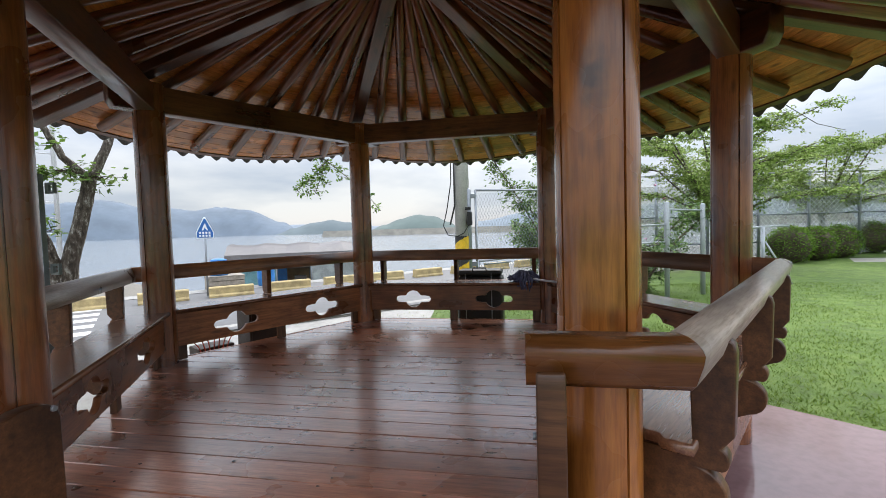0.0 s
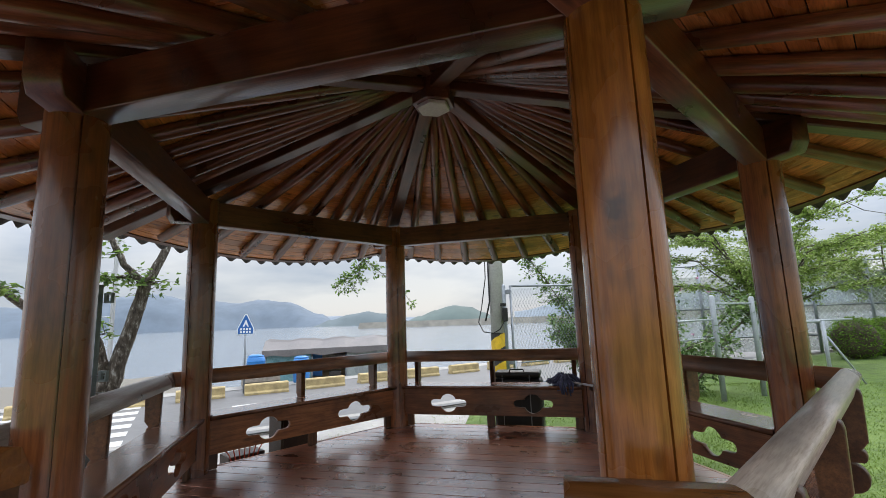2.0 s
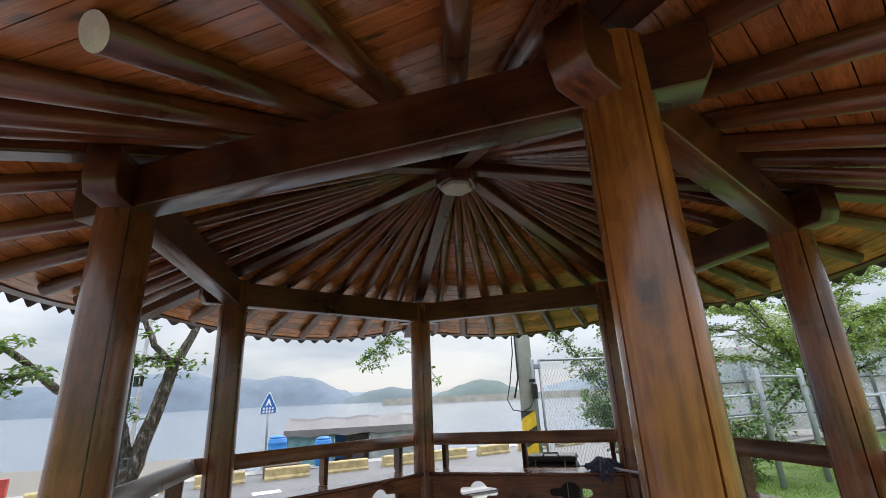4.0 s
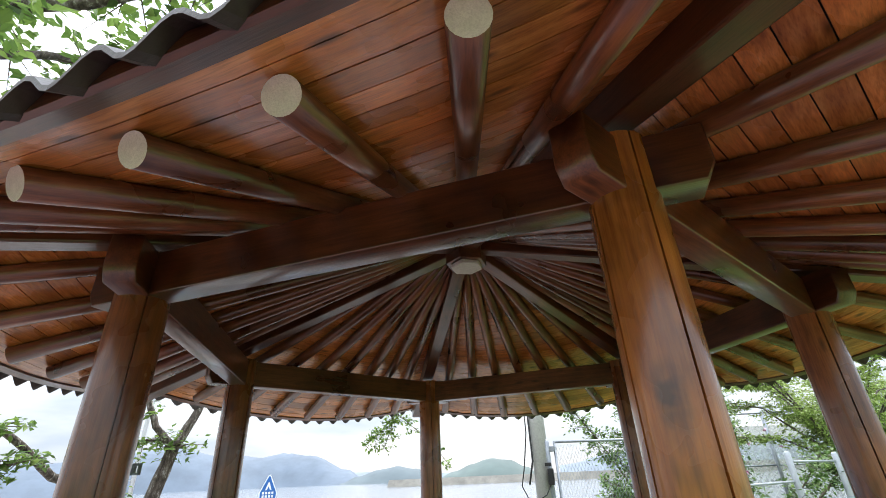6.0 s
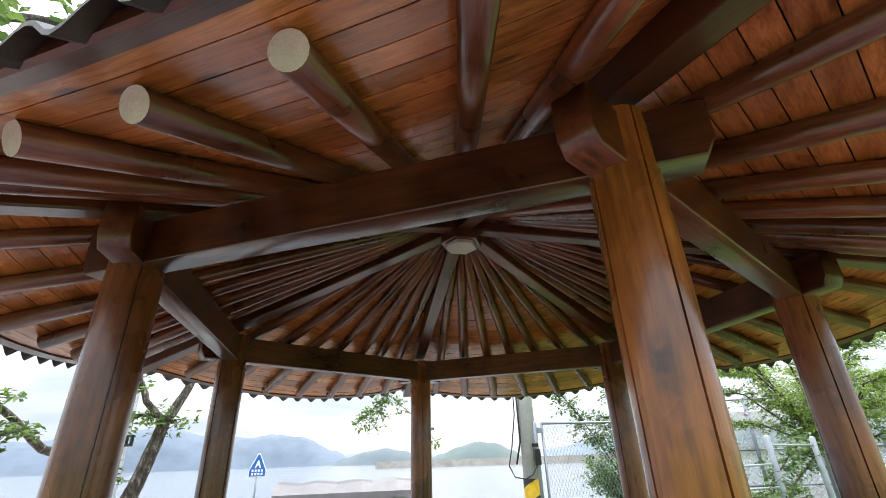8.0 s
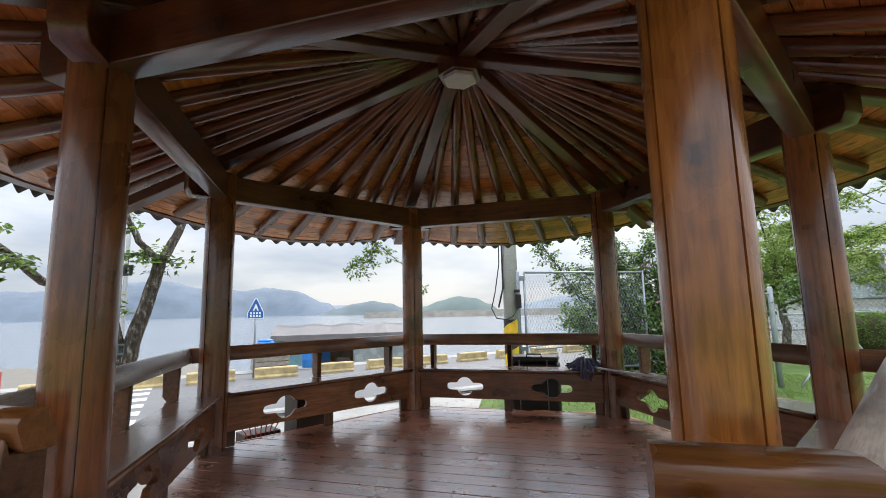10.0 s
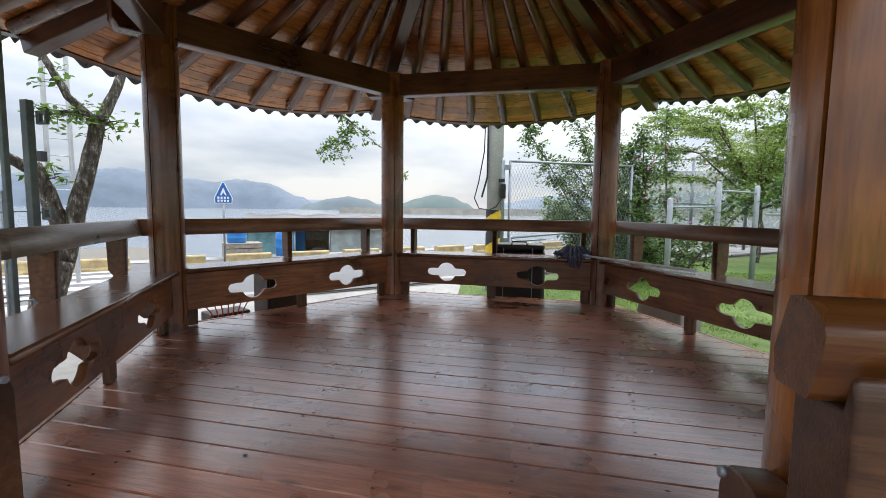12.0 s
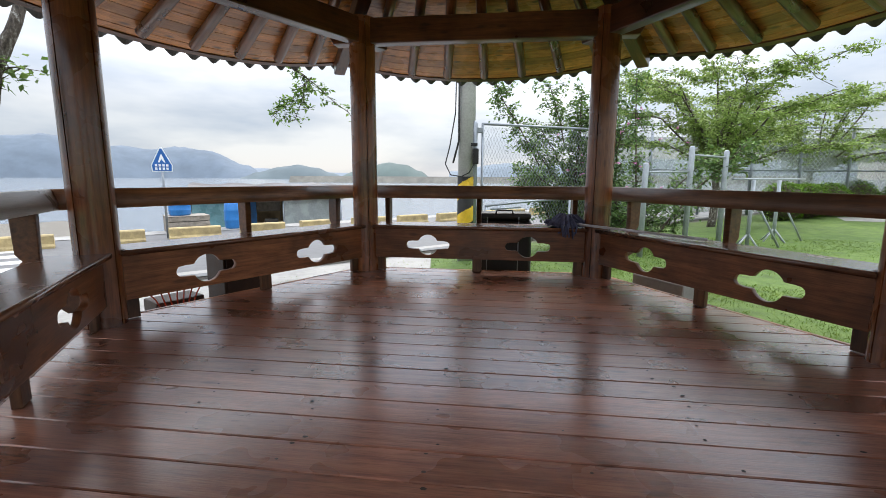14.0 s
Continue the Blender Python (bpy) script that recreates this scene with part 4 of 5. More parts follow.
# ---- pole, fence, exercise bars ----
POLE = plain("spun_concrete", (0.42, 0.42, 0.4), 0.75, 0, 0.18, 3, 0.2)
YELLOW = plain("hazard_yellow", (0.75, 0.48, 0.03), 0.5)
HAZ_BLACK = plain("hazard_black", (0.03, 0.03, 0.03), 0.55)
pz = ground_z(-0.42, 5.95)
pole = thing("utility_pole", "concrete utility pole with hazard stripes and a meter box", "pole")
part("shaft", tube("shaft", [(-0.42, 5.95, pz - 0.1), (-0.42, 5.95, 4), (-0.42, 5.95, 9)], [0.165, 0.15, 0.125], POLE, 24), pole)
v, f0, f1 = [], [], []
n_a, n_z = 64, 70
for j in range(n_z + 1):
    for i in range(n_a):
        a = 2 * math.pi * i / n_a
        v.append((-0.42 + 0.17 * math.cos(a), 5.95 + 0.17 * math.sin(a), 0.0 + 1.05 * j / n_z))
for j in range(n_z):
    for i in range(n_a):
        q = (j * n_a + i, j * n_a + (i + 1) % n_a, (j + 1) * n_a + (i + 1) % n_a, (j + 1) * n_a + i)
        (f0 if ((i / n_a - 1.05 * j / n_z / 0.56) % 1.0) < 0.5 else f1).append(q)
me = mesh_of("hazard_sleeve", v, f0 + f1, [YELLOW, HAZ_BLACK], True)
for i, p in enumerate(me.polygons):
    p.material_index = 0 if i < len(f0) else 1
part("hazard_sleeve", me, pole, None, "yellow and black striped sleeve")
meter = part("meter_box", box_mesh("meter_box", -0.29, -0.19, 5.74, 5.86, 1.28, 1.56, BLACK, 0.01), pole, None, "black meter box")
part("bracket", box_mesh("bracket", -0.33, -0.21, 5.76, 5.80, 1.6, 1.66, BLACK, 0.005), meter)
CABLE = plain("black_cable", (0.02, 0.02, 0.022), 0.5)
part("cable", tube("cable", [(-0.58, 5.78, 6.0), (-0.6, 5.77, 3.4), (-0.62, 5.77, 2.2), (-0.72, 5.75, 1.6), (-0.8, 5.75, 1.28), (-0.7, 5.74, 1.08), (-0.5, 5.74, 1.05), (-0.36, 5.74, 1.12), (-0.26, 5.78, 1.29)], 0.012, CABLE, 6), pole)
part("conduit", tube("conduit", [(-0.56, 5.82, 6.0), (-0.56, 5.82, 1.7), (-0.66, 5.79, 1.3)], 0.018, CABLE, 8), pole)


def wire_mesh(name, a, b, z0, z1, step_x, step_z, r, mat):
    """Expanded-metal diamonds between two points, from z0 to z1."""
    a, b = Vector((*a, 0)), Vector((*b, 0))
    length = (b - a).length
    u = (b - a) / length
    nrm = Vector((-u.y, u.x, 0))
    verts, faces = [], []
    nx, nz = int(length / step_x), int((z1 - z0) / step_z)
    for j in range(nz):
        for i in range(nx):
            for s0, s1 in ((0, 1), (1, 0)):
                if (i + j) % 2:
                    s0, s1 = 1 - s0, 1 - s1
                if s0 > s1:
                    continue
                p = a + u * ((i + s0) * step_x) + Vector((0, 0, z0 + j * step_z))
                q = a + u * ((i + s1) * step_x) + Vector((0, 0, z0 + (j + 1) * step_z))
                if (i + j) % 2:
                    p = a + u * ((i + 1) * step_x) + Vector((0, 0, z0 + j * step_z))
                    q = a + u * (i * step_x) + Vector((0, 0, z0 + (j + 1) * step_z))
                d = (q - p).normalized()
                o = d.cross(nrm)
                k = len(verts)
                for c in (p, q):
                    verts += [c + o * r, c + nrm * r, c - o * r]
                faces += [(k + e, k + (e + 1) % 3, k + 3 + (e + 1) % 3, k + 3 + e) for e in range(3)]
    return mesh_of(name, verts, faces, mat)


fence = thing("mesh_fence", "galvanised steel fence panel with expanded mesh beside the pole", "fence")
fz = ground_z(0, 6) - 0.05
part("post", tube("post", [(-0.27, 5.9, fz), (-0.27, 5.9, 2.02), (-0.27, 5.9, 2.07)], [0.05, 0.05, 0.02], STEEL, 12), fence)
A, B = (-0.13, 5.97), (2.35, 7.25)
for nm, p, q in (("stile", (*A, fz + 0.1), (*A, 2.03)), ("stile", (*B, fz), (*B, 2.03)), ("top_rail", (*A, 2.02), (*B, 2.02)), ("bottom_rail", (*A, 0.0), (*B, 0.0))):
    part(nm, tube(nm, [p, q], 0.024, STEEL, 8), fence)
for z in (1.85, 0.4):
    part("hinge", box_mesh("hinge", -0.27, -0.12, 5.88, 5.96, z, z + 0.1, STEEL, 0.01), fence)
tagged(part("mesh", wire_mesh("mesh", A, B, 0.02, 2.0, 0.034, 0.075, 0.0024, STEEL), fence), kind="stuff")
low = thing("pipe_rail", "low galvanised pipe rail beside the fence", "rail")
part("pipe", tube("pipe", [(-0.05, 5.6, 0.52), (0.9, 5.75, 0.62), (1.5, 5.9, 0.66)], 0.02, STEEL, 8), low)
part("pipe", tube("pipe", [(0.05, 5.6, 0.46), (0.6, 5.7, 0.5)], 0.015, STEEL, 8), low)
for x, y, z in ((-0.05, 5.6, 0.52), (1.5, 5.9, 0.66)):
    part("leg", tube("leg", [(x, y, ground_z(x, y) - 0.02), (x, y, z)], 0.02, STEEL, 8), low)

BAR = plain("pale_blue_steel", (0.36, 0.39, 0.42), 0.45, 0.2, 0.15)
bars = thing("pull_up_bars", "pale steel pull-up bars standing on the lawn", "exercise bars")
P = [(2.88, 6.17, 1.32), (3.9, 6.79, 1.66), (4.85, 7.5, 1.62)]
for x, y, z in P:
    part("post", tube("post", [(x, y, ground_z(x, y) - 0.05), (x, y, z - 0.03), (x, y, z)], [0.052, 0.052, 0.03], BAR, 14), bars)
part("bar", tube("bar", [(2.88, 6.17, 1.15), (3.9, 6.79, 1.17)], 0.02, BAR, 10), bars)
part("bar", tube("bar", [(3.9, 6.79, 1.49), (4.85, 7.5, 1.47)], 0.02, BAR, 10), bars)
part("bar", tube("bar", [(2.88, 6.17, 0.78), (3.9, 6.79, 0.8)], 0.018, BAR, 10), bars)
for i, (x, y, dx, dy) in enumerate(((5.55, 7.75, 0.35, 0.12), (6.75, 9.0, 0.35, 0.12))):
    st = thing("parallel_bar_stand", "pale steel exercise stand with splayed feet", "exercise stand", group="exercise stands")
    gz = ground_z(x, y)
    part("upright", tube("upright", [(x, y, gz + 0.05), (x, y, 1.02)], 0.04, BAR, 12), st)
    part("bar", tube("bar", [(x - 0.5, y - 0.2, 1.03), (x + 0.75, y + 0.35, 1.03)], 0.024, BAR, 10), st)
    for a in (0.4, 1.97, 3.54, 5.1):
        part("foot", tube("foot", [(x, y, gz + 0.32), (x + 0.3 * math.cos(a), y + 0.3 * math.sin(a), gz)], 0.018, BAR, 8), st)
    part("brace", tube("brace", [(x + 0.05, y, 0.65), (x + 0.75, y + 0.2, gz)], 0.022, BAR, 8), st)

# tall court fence far behind, with worn screens
SCREEN = plain("worn_screen", (0.5, 0.55, 0.53), 0.7, 0, 0.35, 1.2, 0.1, False)
NETTING = plain("thin_netting", (0.55, 0.6, 0.58), 0.7, 0, 0.3, 1.2, 0.1, False)
NETTING.node_tree.nodes["Principled BSDF"].inputs["Alpha"].default_value = 0.38
court = thing("court_fence", "tall grey court fence with posts and worn screens", "fence")
a, b = Vector((4.2, 17.1, 0)), Vector((24, 21.2, 0))
n_p = 10
for i in range(n_p):
    p = a.lerp(b, i / (n_p - 1))
    part("post", tube("post", [(p.x, p.y, GROUND - 0.05), (p.x, p.y, 3.25)], 0.06, STEEL, 10), court)
    if i < n_p - 1:
        q = a.lerp(b, (i + 1) / (n_p - 1))
        for z in (3.2, 1.4, 0.2):
            part("rail", tube("rail", [(p.x, p.y, z), (q.x, q.y, z)], 0.03, STEEL, 8), court)
        tagged(part("mesh", wire_mesh("mesh", (p.x, p.y), (q.x, q.y), -0.3, 3.2, 0.11, 0.11, 0.007, SCREEN), court), kind="stuff")
part("screen", box_mesh("screen", 0, (b - a).length, -0.01, 0.01, -0.4, 2.75, NETTING, 0.0), court, Matrix.Translation(a + Vector((0, 0.08, 0))) @ pose(0, 0, 0, 0, 0, math.degrees(math.atan2(b.y - a.y, b.x - a.x))))

# posts of a folded gate beside the deck
gate = thing("gate_posts", "dark steel gate posts with hinge boxes outside the bench", "gate")
gz = ground_z(-3.0, -0.7) - 0.02
part("post", box_mesh("post", -2.888, -2.832, -0.79, -0.735, gz, 1.77, DARK_STEEL, 0.006), gate)
part("post", box_mesh("post", -2.952, -2.914, -0.884, -0.846, gz, 2.6, DARK_STEEL, 0.006), gate)
part("post", tube("post", [(-2.95, -0.93, gz), (-2.975, -0.96, 1.2), (-2.99, -0.97, 2.02)], 0.027, DARK_STEEL, 10), gate)
part("post", tube("post", [(-3.0, -0.85, gz), (-3.0, -0.85, 1.15)], 0.02, STEEL, 10), gate)
for z in (1.61, 0.95):
    hinge = part("hinge", box_mesh("hinge", -2.83, -2.8, -0.735, -0.705, z, z + 0.09, DARK_STEEL, 0.004), gate)
    for za in (z, z + 0.072):
        part("hinge_arm", box_mesh("hinge_arm", -2.8, -2.755, -0.735, -0.705, za, za + 0.018, DARK_STEEL, 0.003), hinge)
    part("hinge_pin", box_mesh("hinge_pin", -2.755, -2.742, -0.735, -0.705, z, z + 0.09, DARK_STEEL, 0.003), hinge)
for z in (1.0, 0.86, 0.42, 0.38):
    part("wire", tube("wire", [(-2.99, -0.95, z), (-2.86, -0.77, z + 0.01), (-2.79, -0.7, z - 0.005)], 0.005, STEEL, 6), gate)

# light mast with a ladder
mast = thing("ladder_mast", "tall pale steel mast with ladder rungs beyond the road", "mast")
WHITE_STEEL = plain("pale_steel", (0.62, 0.64, 0.66), 0.5, 0.1, 0.12)
m0, m1 = Vector((-9.15, 3.95, 0)), Vector((-8.95, 4.27, 0))
for p in (m0, m1):
    part("side_rail", tube("side_rail", [(p.x, p.y, ROAD_Z), (p.x, p.y, 9.0)], 0.045, WHITE_STEEL, 8), mast)
for i in range(26):
    z = 0.0 + i * 0.34
    part("rung", tube("rung", [(m0.x, m0.y, z), (m1.x, m1.y, z)], 0.012, WHITE_STEEL, 6), mast)
part("switch_box", box_mesh("switch_box", -9.25, -9.1, 3.8, 3.92, 1.9, 2.1, BLACK, 0.01), mast, None, "small dark switch box")

# overhead line from the utility pole over the court
tagged(new("power_line", tube("power_line", [(-0.42, 5.95, 8.7), (4.5, 10.3, 6.7), (9.7, 14.9, 5.6), (14.3, 20.8, 5.6), (19, 26.8, 6.2)], 0.018, CABLE, 5)), "thin dark overhead power line", "cable")
far_pole = thing("lamp_pole", "pale street pole behind the trees", "pole")
part("shaft", tube("shaft", [(23, 20, GROUND), (23, 20, 12)], [0.16, 0.1], POLE, 12), far_pole)

# ---- by the road and the sea ----
BLOCK = plain("yellow_block", (0.48, 0.37, 0.18), 0.75, 0, 0.4, 4, 0.4)
RED = plain("red_barrier", (0.42, 0.05, 0.04), 0.6, 0, 0.3, 4, 0.2)


def block_mesh(mat, length):
    prof = [(-0.17, 0), (0.17, 0), (0.17, 0.05), (0.12, 0.1), (0.12, 0.27), (0.09, 0.3), (-0.09, 0.3), (-0.12, 0.27), (-0.12, 0.1), (-0.17, 0.05)]
    return prism_mesh("barrier", prof, lambda q: -length / 2, lambda q: length / 2, mat)


bme = block_mesh(BLOCK, 1.2)
rng = random.Random(8)
for k in range(-7, 12):
    e = 0.33 + k * 1.72
    x, y, _ = shore_point(11.3 + rng.uniform(-0.06, 0.06), e)
    ob = new("kerb_block", bme)
    ob.matrix_world = pose(x, y, ROAD_Z, 0, 0, 45 + rng.uniform(-3, 3))
    tagged(ob, "weathered yellow concrete block along the sea wall", "barrier", "yellow blocks")
x, y, _ = shore_point(12.9, -9.0)
ob = new("red_barrier", prism_mesh("red_barrier", [(-0.1, 0), (0.1, 0), (0.08, 0.5), (-0.08, 0.5)], lambda q: -2.8, lambda q: 2.8, RED))
ob.matrix_world = pose(x, y, ROAD_Z, 0, 0, 45)
tagged(ob, "long red barrier beside the beach", "barrier")

# crossing sign
SIGN_BLUE = plain("sign_blue", (0.02, 0.13, 0.42), 0.4, 0, 0.1)
SIGN_WHITE = plain("sign_white", (0.8, 0.82, 0.84), 0.4, 0, 0.05)
sign = thing("crossing_sign", "blue pentagonal pedestrian crossing sign on a thin post", "road sign", pose(-8.4, 8.04, ROAD_Z, 0, 0, 42))
part("post", tube("post", [(0, 0, 0), (0, 0, 2.25)], 0.03, STEEL, 10), sign)
plate = [(-0.225, 1.72), (0.225, 1.72), (0.24, 1.88), (0.03, 2.33), (-0.03, 2.33), (-0.24, 1.88)]
sign_plate = part("plate", outline_mesh("plate", plate, [], 0.012, SIGN_WHITE, 0.002), sign, pose(0, -0.045, 0, 90))
inner = [(-0.205, 1.74), (0.205, 1.74), (0.215, 1.88), (0.018, 2.295), (-0.018, 2.295), (-0.215, 1.88)]
part("field", outline_mesh("field", inner, [], 0.006, SIGN_BLUE, 0.001), sign_plate, pose(0, 0, 0.0115), "blue sign field")
for i in range(4):
    x0 = -0.155 + i * 0.082
    for z0 in (1.765, 1.85):
        part("bar", outline_mesh("bar", [(x0, z0), (x0 + 0.052, z0), (x0 + 0.052, z0 + 0.06), (x0, z0 + 0.06)], [], 0.004, SIGN_WHITE, 0.0005), sign_plate, pose(0, 0, 0.017))
part("triangle", outline_mesh("triangle", [(-0.085, 1.95), (-0.045, 1.95), (0.0, 2.04), (0.045, 1.95), (0.085, 1.95), (0.012, 2.15), (-0.012, 2.15)], [], 0.004, SIGN_WHITE, 0.0005), sign_plate, pose(0, 0, 0.017))

# barrels, crate
BARREL = plain("blue_plastic", (0.02, 0.2, 0.55), 0.4, 0, 0.15)
CRATE = plain("grey_timber", (0.34, 0.3, 0.25), 0.8, 0, 0.35, 8, 0.4)


def barrel(x, y, z, r, h):
    b = thing("plastic_barrel", "blue plastic barrel with a lid", "barrel", pose(x, y, z), "blue barrels")
    prof = [(0, r * 0.9), (0.04, r * 0.97), (h * 0.3, r), (h * 0.33, r * 1.03), (h * 0.36, r), (h * 0.66, r), (h * 0.69, r * 1.03), (h * 0.72, r), (h * 0.93, r * 0.94), (h, r * 0.82)]
    drum = part("drum", tube("drum", [(0, 0, q) for q, _ in prof], [q for _, q in prof], BARREL, 24), b)
    part("lid", tube("lid", [(0, 0, h - 0.01), (0, 0, h + 0.03), (0, 0, h + 0.07)], [r * 0.85, r * 0.85, r * 0.5], BARREL, 24), drum)


crate = thing("timber_crate", "weathered timber crate behind the yellow blocks", "crate", pose(-9.0, 9.6, ROAD_Z, 0, 0, 45))
for i in range(3):
    part("board", box_mesh("board", -0.55, 0.55, -0.42, -0.395, 0.02 + i * 0.15, 0.15 + i * 0.15, CRATE, 0.004), crate)
    part("board", box_mesh("board", -0.55, 0.55, 0.395, 0.42, 0.02 + i * 0.15, 0.15 + i * 0.15, CRATE, 0.004), crate)
for x in (-0.52, 0.52):
    part("end_board", box_mesh("end_board", x - 0.02, x + 0.02, -0.39, 0.39, 0.0, 0.45, CRATE, 0.004), crate)
part("top", box_mesh("top", -0.56, 0.56, -0.43, 0.43, 0.452, 0.475, CRATE, 0.004), crate)
barrel(-9.12, 9.5, ROAD_Z + 0.476, 0.29, 0.48)
barrel(-8.05, 10.5, ROAD_Z + 0.012, 0.28, 0.8)

# fish stall on the beach
hut_z = -1.5
hut = thing("beach_stall", "low beach stall of tarpaulin and clear sheeting", "stall", pose(-9.5, 15.4, hut_z, 0, 0, 29.3))
TARP = plain("pale_tarpaulin", (0.165, 0.155, 0.155), 0.6, 0, 0.25, 1.5, 0.3)
GREY_TARP = plain("grey_tarpaulin", (0.085, 0.075, 0.075), 0.6, 0, 0.3, 2, 0.3)
TEAL = plain("teal_sheeting", (0.13, 0.28, 0.31), 0.3, 0, 0.3, 2)
CLEAR = plain("cloudy_sheeting", (0.3, 0.34, 0.34), 0.25, 0, 0.3, 2)
TAN = plain("tan_board", (0.5, 0.36, 0.2), 0.7, 0, 0.3, 3)
DARKIN = plain("dark_interior", (0.05, 0.045, 0.04), 0.8)
HX, HY = 2.75, 1.5
v, f = [], []
for i in range(13):
    x = -HX - 0.12 + (2 * HX + 0.24) * i / 12
    sag = 0.05 * math.cos(i * 1.9) - 0.04
    for yy, z in ((-HY - 0.15, 1.62), (-HY - 0.15, 1.86), (-HY * 0.4, 2.2 + sag), (HY * 0.5, 2.25 + sag), (HY + 0.1, 1.9), (HY + 0.1, 1.7)):
        v.append((x, yy, z + (0.05 * math.sin(i * 2.1) if z < 1.7 else 0)))
for i in range(12):
    for j in range(5):
        f.append((i * 6 + j, i * 6 + j + 1, i * 6 + j + 7, i * 6 + j + 6))
me = mesh_of("roof_sheet", v, f, [TARP, GREY_TARP])
for p in me.polygons:
    p.material_index = 1 if (p.index % 5 in (2, 3) and p.index // 5 not in (8, 9)) else 0
ob = part("roof_sheet", me, hut)
ob.modifiers.new("thickness", "SOLIDIFY").thickness = 0.02
for x in (-HX, -0.9, 0.5, HX):
    for y in (-HY, HY):
        part("post", tube("post", [(x, y, -0.2), (x, y, 1.85)], 0.035, STEEL, 8), hut)
part("front_sheet", box_mesh("front_sheet", -HX + 0.04, -0.94, -HY - 0.01, -HY + 0.01, 0.0, 1.7, TEAL, 0.0), hut, None, "teal plastic sheet")
part("front_sheet", box_mesh("front_sheet", 0.54, HX - 0.04, -HY - 0.01, -HY + 0.01, 0.0, 1.7, CLEAR, 0.0), hut, None, "cloudy clear sheet")
part("side_sheet", box_mesh("side_sheet", -HX - 0.01, -HX + 0.01, -HY, HY, 0.0, 1.8, GREY_TARP, 0.0), hut)
part("side_sheet", box_mesh("side_sheet", HX - 0.01, HX + 0.01, -HY, HY, 0.0, 1.8, CLEAR, 0.0), hut)
part("back_board", box_mesh("back_board", -HX, HX, HY - 0.03, HY - 0.01, 0.0, 1.8, TAN, 0.0), hut)
part("shelf", box_mesh("shelf", -0.5, 0.45, -0.2, 0.3, 1.1, 1.5, CRATE, 0.02), hut)
part("counter", box_mesh("counter", -0.2, 0.3, -HY + 0.1, -HY + 0.6, 0.0, 0.85, DARKIN, 0.02), hut)
part("blue_panel", box_mesh("blue_panel", -0.9, -0.5, -0.4, -0.35, 0.6, 1.6, BARREL, 0.01), hut, None, "blue plastic panel")

# breakwater and far hills
STONE = plain("breakwater_stone", (0.22, 0.21, 0.18), 0.85, 0, 0.35, 0.2, 0.3, False)
bw = new("breakwater", prism_mesh("breakwater", [(-5, 0), (5, 0), (2, 3.2), (-2, 3.2)], lambda q: -75, lambda q: 95, STONE))
bw.matrix_world = pose(-35, 235, SEA - 0.1, 0, 0, 6)
tagged(bw, "long stone breakwater across the bay", "breakwater")
bw2 = new("harbour_wall", prism_mesh("harbour_wall", [(-6, 0), (6, 0), (3, 4.6), (-3, 4.6)], lambda q: -60, lambda q: 60, STONE))
bw2.matrix_world = pose(120, 300, SEA - 0.1, 0, 0, -4)
tagged(bw2, "grey harbour wall in the haze", "breakwater")


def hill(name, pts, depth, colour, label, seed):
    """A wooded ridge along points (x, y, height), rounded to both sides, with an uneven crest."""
    # the air's haze is mixed into the ridge's base colour
    m, n, l, b = material(name + "_haze_tint", 0.9)
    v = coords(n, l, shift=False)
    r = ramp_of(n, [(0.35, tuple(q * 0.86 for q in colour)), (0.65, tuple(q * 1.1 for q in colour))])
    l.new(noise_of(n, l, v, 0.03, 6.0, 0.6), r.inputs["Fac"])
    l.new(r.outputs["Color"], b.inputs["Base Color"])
    verts, faces = [], []
    line = []
    for i in range(len(pts) - 1):
        for q in range(10):
            t = q / 10
            t2 = t * t * (3 - 2 * t)
            a, c = pts[i], pts[i + 1]
            line.append((a[0] + (c[0] - a[0]) * t, a[1] + (c[1] - a[1]) * t, a[2] + (c[2] - a[2]) * t2))
    line.append(pts[-1])
    rows_ = 9
    for x, y, h in line:
        away = Vector((x, y, 0)).normalized()
        for j in range(rows_):
            s = j / (rows_ - 1) * 2 - 1
            w = noise.noise((x * 0.02 + seed, y * 0.02, s * 2)) * 0.07 + noise.noise((x * 0.09, y * 0.09, s * 3 + seed)) * 0.035
            z = h * (math.cos(s * math.pi / 2) ** 0.8) * (1 + w)
            verts.append((x + away.x * s * depth, y + away.y * s * depth, SEA - 0.5 + z))
    for i in range(len(line) - 1):
        for j in range(rows_ - 1):
            k = i * rows_ + j
            faces.append((k, k + 1, k + 1 + rows_, k + rows_))
    return tagged(new(name, mesh_of(name, verts, faces, m, True)), label, "hill", kind="structure")


# pale bluish colours here paint the haze of distance
hill("hill_west", [(-1150, 300, 24), (-950, 420, 42), (-850, 520, 48), (-770, 620, 63), (-725, 660, 68), (-680, 700, 55), (-640, 760, 52), (-600, 790, 58), (-545, 800, 50), (-470, 800, 24), (-425, 790, 2)], 130, (0.122, 0.158, 0.2), "wooded hill across the bay, coloured blue for haze", 1)
hill("hill_far", [(-1500, 500, 40), (-1250, 800, 70), (-1000, 1000, 50), (-700, 1150, 26), (-400, 1250, 14)], 160, (0.17, 0.21, 0.255), "distant hills coloured pale for haze", 2)
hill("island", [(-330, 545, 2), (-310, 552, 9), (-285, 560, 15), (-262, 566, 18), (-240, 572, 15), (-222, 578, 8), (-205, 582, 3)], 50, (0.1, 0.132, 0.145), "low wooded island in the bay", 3)
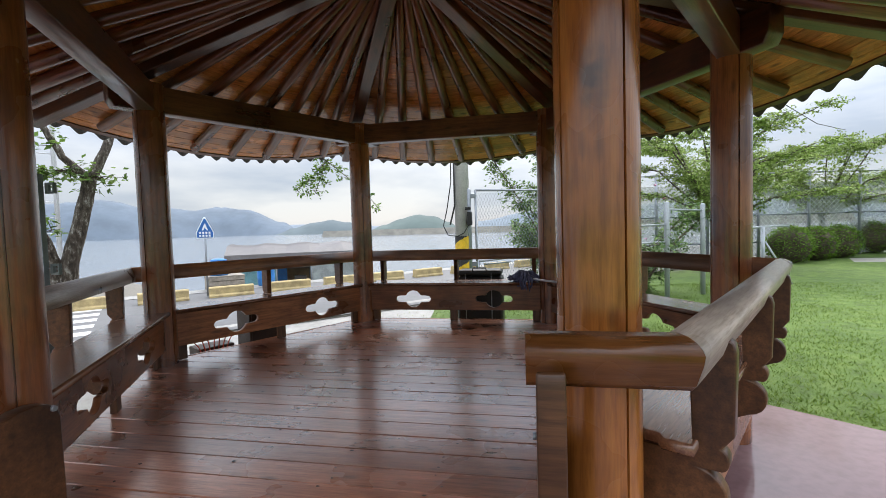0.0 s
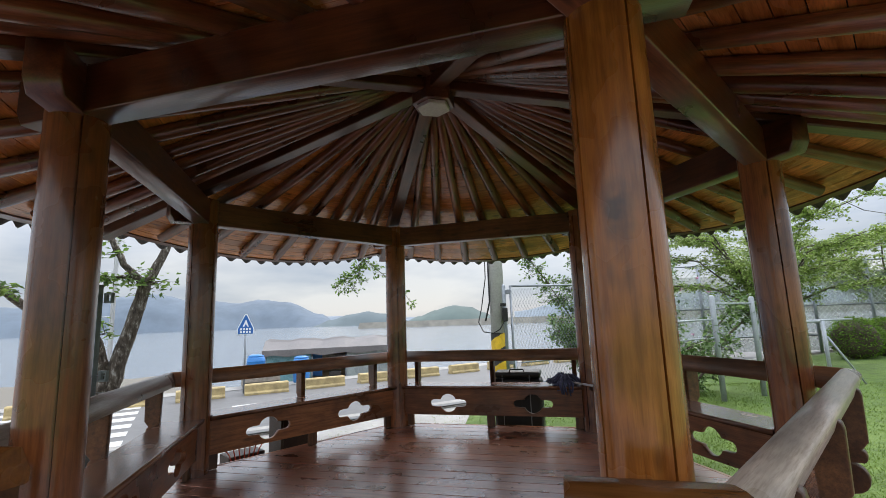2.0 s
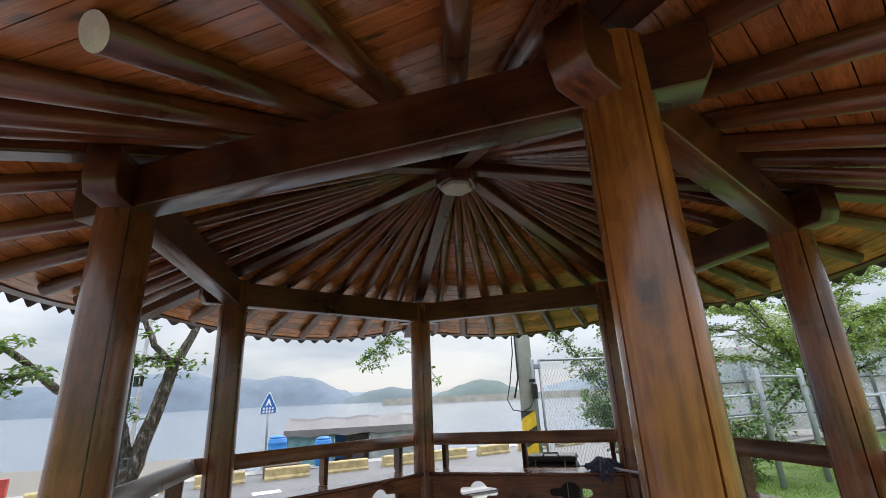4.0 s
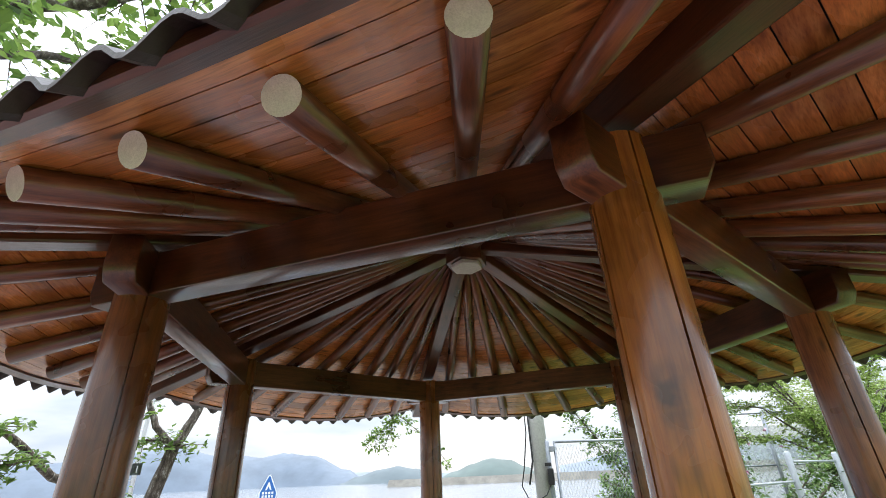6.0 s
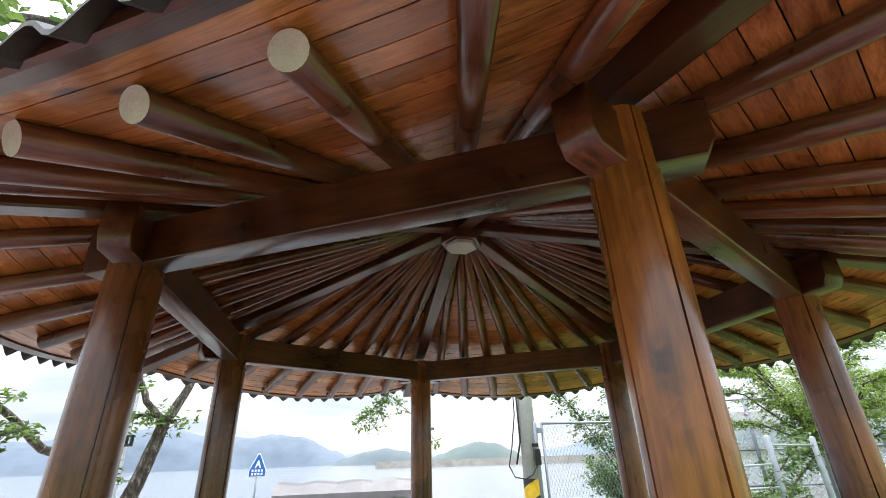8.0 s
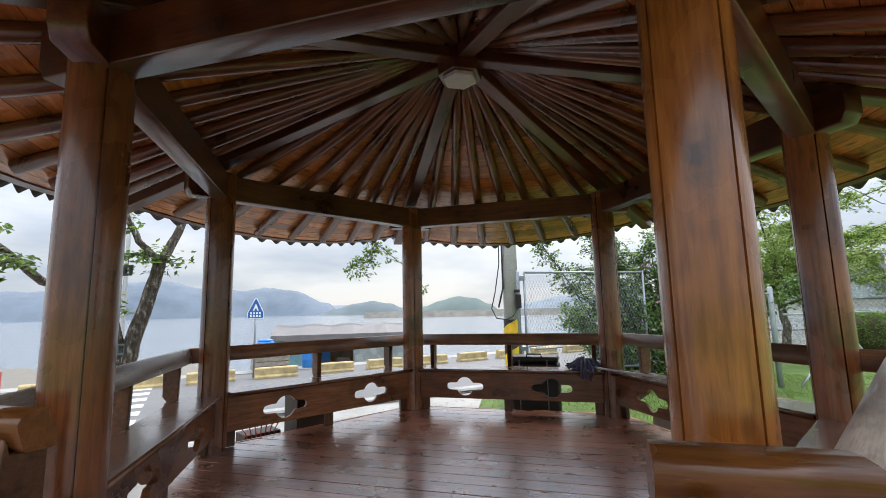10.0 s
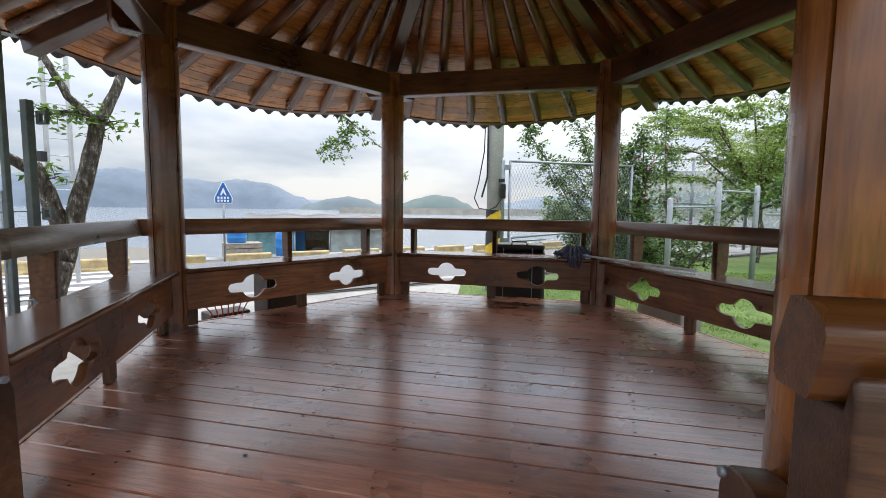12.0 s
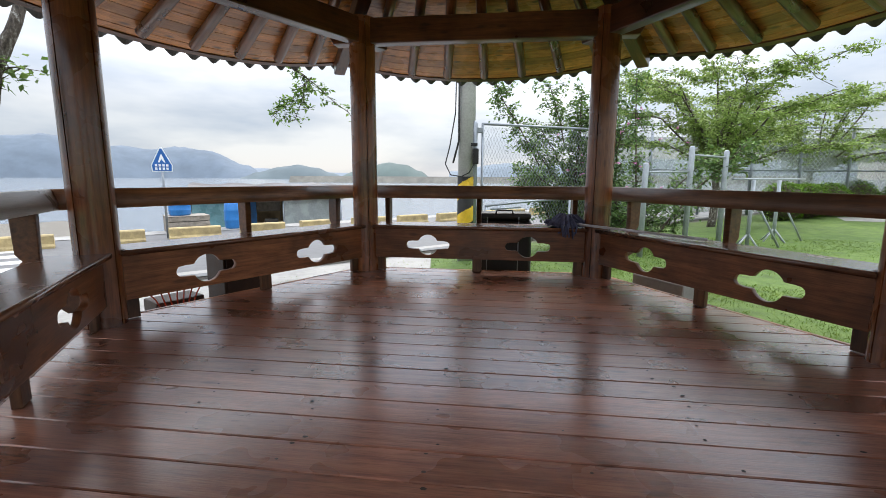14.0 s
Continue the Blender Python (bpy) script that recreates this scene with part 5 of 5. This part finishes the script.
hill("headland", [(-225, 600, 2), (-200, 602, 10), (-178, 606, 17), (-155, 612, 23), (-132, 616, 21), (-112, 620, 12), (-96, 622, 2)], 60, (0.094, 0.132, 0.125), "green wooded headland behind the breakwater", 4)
hill("hill_east", [(-150, 1300, 20), (0, 1350, 44), (150, 1400, 40), (420, 1420, 60), (900, 1300, 50)], 150, (0.17, 0.21, 0.25), "distant hills beyond the harbour, coloured pale for haze", 6)

# ---- things on and behind the benches ----
mop = thing("mop", "string mop with a dark yarn head lying on the benches", "mop")
HANDLE = plain("pale_mop_handle", (0.6, 0.58, 0.6), 0.35, 0.1, 0.1)
part("handle", tube("handle", [(0.98, 2.2, 0.565), (1.115, 2.0, 0.558), (1.935, 1.18, 0.54)], 0.012, HANDLE, 10), mop)
part("collar", tube("collar", [(0.93, 2.22, 0.56), (1.0, 2.18, 0.566)], 0.022, plain("magenta_collar", (0.5, 0.06, 0.2), 0.5), 10), mop)
YARN = plain("blue_grey_yarn", (0.1, 0.105, 0.18), 0.9, 0, 0.5, 20, 0.5)
rng = random.Random(12)
for i in range(190):
    a = rng.uniform(1.9, 6.0)
    l_ = rng.uniform(0.09, 0.21)
    ex, ey = 0.94 + math.cos(a) * l_, 2.2 + math.sin(a) * l_ * 0.75
    zt = 0.53 + rng.uniform(0, 0.06)
    over = ey < 2.08
    pts_ = [(0.95, 2.2, 0.57), ((0.95 + ex) / 2, (2.2 + ey) / 2, 0.6 + rng.uniform(-0.03, 0.055)), (ex, max(ey, 2.05), 0.54 if over else zt),
            (ex + rng.uniform(-0.03, 0.03), max(ey, 2.042), rng.uniform(0.4, 0.47) if over else zt - 0.005)]
    part("strand", tube("strand", pts_, [0.008, 0.012, 0.012, 0.008], YARN, 5), mop)

case = thing("black_case", "black vinyl equipment case standing behind the bench", "case", pose(0.29, 2.86, GROUND + 0.0))
part("body", box_mesh("body", -0.33, 0.33, -0.17, 0.17, 0.0, 0.98, BLACK, 0.05, 4), case)
case_lid = part("lid", box_mesh("lid", -0.32, 0.32, -0.165, 0.165, 0.985, 1.07, BLACK, 0.04, 4), case)
for x in (-0.2, 0.17):
    part("strap", box_mesh("strap", x - 0.006, x + 0.006, -0.176, -0.1705, 0.3, 1.02, STEEL, 0.001), case)
part("handle", tube("handle", [(-0.1, -0.15, 1.06), (-0.09, -0.15, 1.1), (0.09, -0.15, 1.1), (0.1, -0.15, 1.06)], 0.01, BLACK, 8), case_lid)

rake = thing("plastic_rake", "red plastic rake lying outside the bench", "rake")
REDP = plain("red_plastic", (0.55, 0.07, 0.03), 0.45)
rake_at = Matrix.Translation((-2.5, 0.72, GROUND + 0.02)) @ pose(0, 0, 0, 0, 0, 60)
part("head", box_mesh("head", -0.17, 0.17, -0.016, 0.016, 0.33, 0.365, REDP, 0.006), rake, rake_at)
for i in range(7):
    q = i - 3
    part("tine", tube("tine", [(q * 0.045, 0, 0.36), (q * 0.055, 0.0, 0.44), (q * 0.07 + 0.012 * (i % 2), 0.012, 0.5 + 0.02 * (i % 3)), (q * 0.072, 0.04, 0.515 + 0.02 * (i % 3))], 0.006, REDP, 6), rake, rake_at)
part("shaft", tube("shaft", [(0, 0.0, 0.34), (0.0, 0.1, 0.2), (0.0, 0.3, 0.0)], 0.014, CRATE, 8), rake, rake_at)
DARK_BOX = plain("dark_brown_box", (0.05, 0.03, 0.02), 0.6, 0, 0.4, 8, 0.3)
# block added to fill an unidentified dark area below the bench panel
gap_filler = thing("timber_offcut", "dark block added to fill a dark area under the bench", "timber", turn(SIDES["far_left"]) @ pose(-0.58, 2.7, GROUND))
part("beam", box_mesh("beam", -0.2, 0.2, -0.14, 0.14, 0.0, 0.42, DARK_BOX, 0.012), gap_filler)

slabs = thing("stone_slab", "flat pale stone lying on the lawn", "stone", pose(8.6, 3.2, ground_z(8.6, 3.2), 0, 0, 20))
part("slab", box_mesh("slab", -0.5, 0.5, -0.3, 0.3, 0.0, 0.14, PALE, 0.03, 3), slabs)
stepb = thing("concrete_block", "grey concrete block beside the deck under the bench", "block", turn(SIDES["far_right"]) @ pose(-0.74, 2.64, GROUND))
part("block", box_mesh("block", -0.31, 0.31, -0.14, 0.14, 0.0, 0.5, PALE, 0.02), stepb)

planter = thing("planter_box", "dark brown wooden box standing outside the bench", "box", turn(SIDES["far_left"]) @ pose(-0.03, 2.62, GROUND))
for x in (-0.2, 0.2):
    part("side", box_mesh("side", x - 0.012, x + 0.012, -0.16, 0.16, 0.0, 0.86, DARK_BOX, 0.004), planter)
for y in (-0.16, 0.16):
    part("side", box_mesh("side", -0.187, 0.187, y - 0.012, y + 0.012, 0.0, 0.86, DARK_BOX, 0.004), planter)
part("lid", box_mesh("lid", -0.23, 0.23, -0.19, 0.19, 0.862, 0.89, DARK_BOX, 0.006), planter)
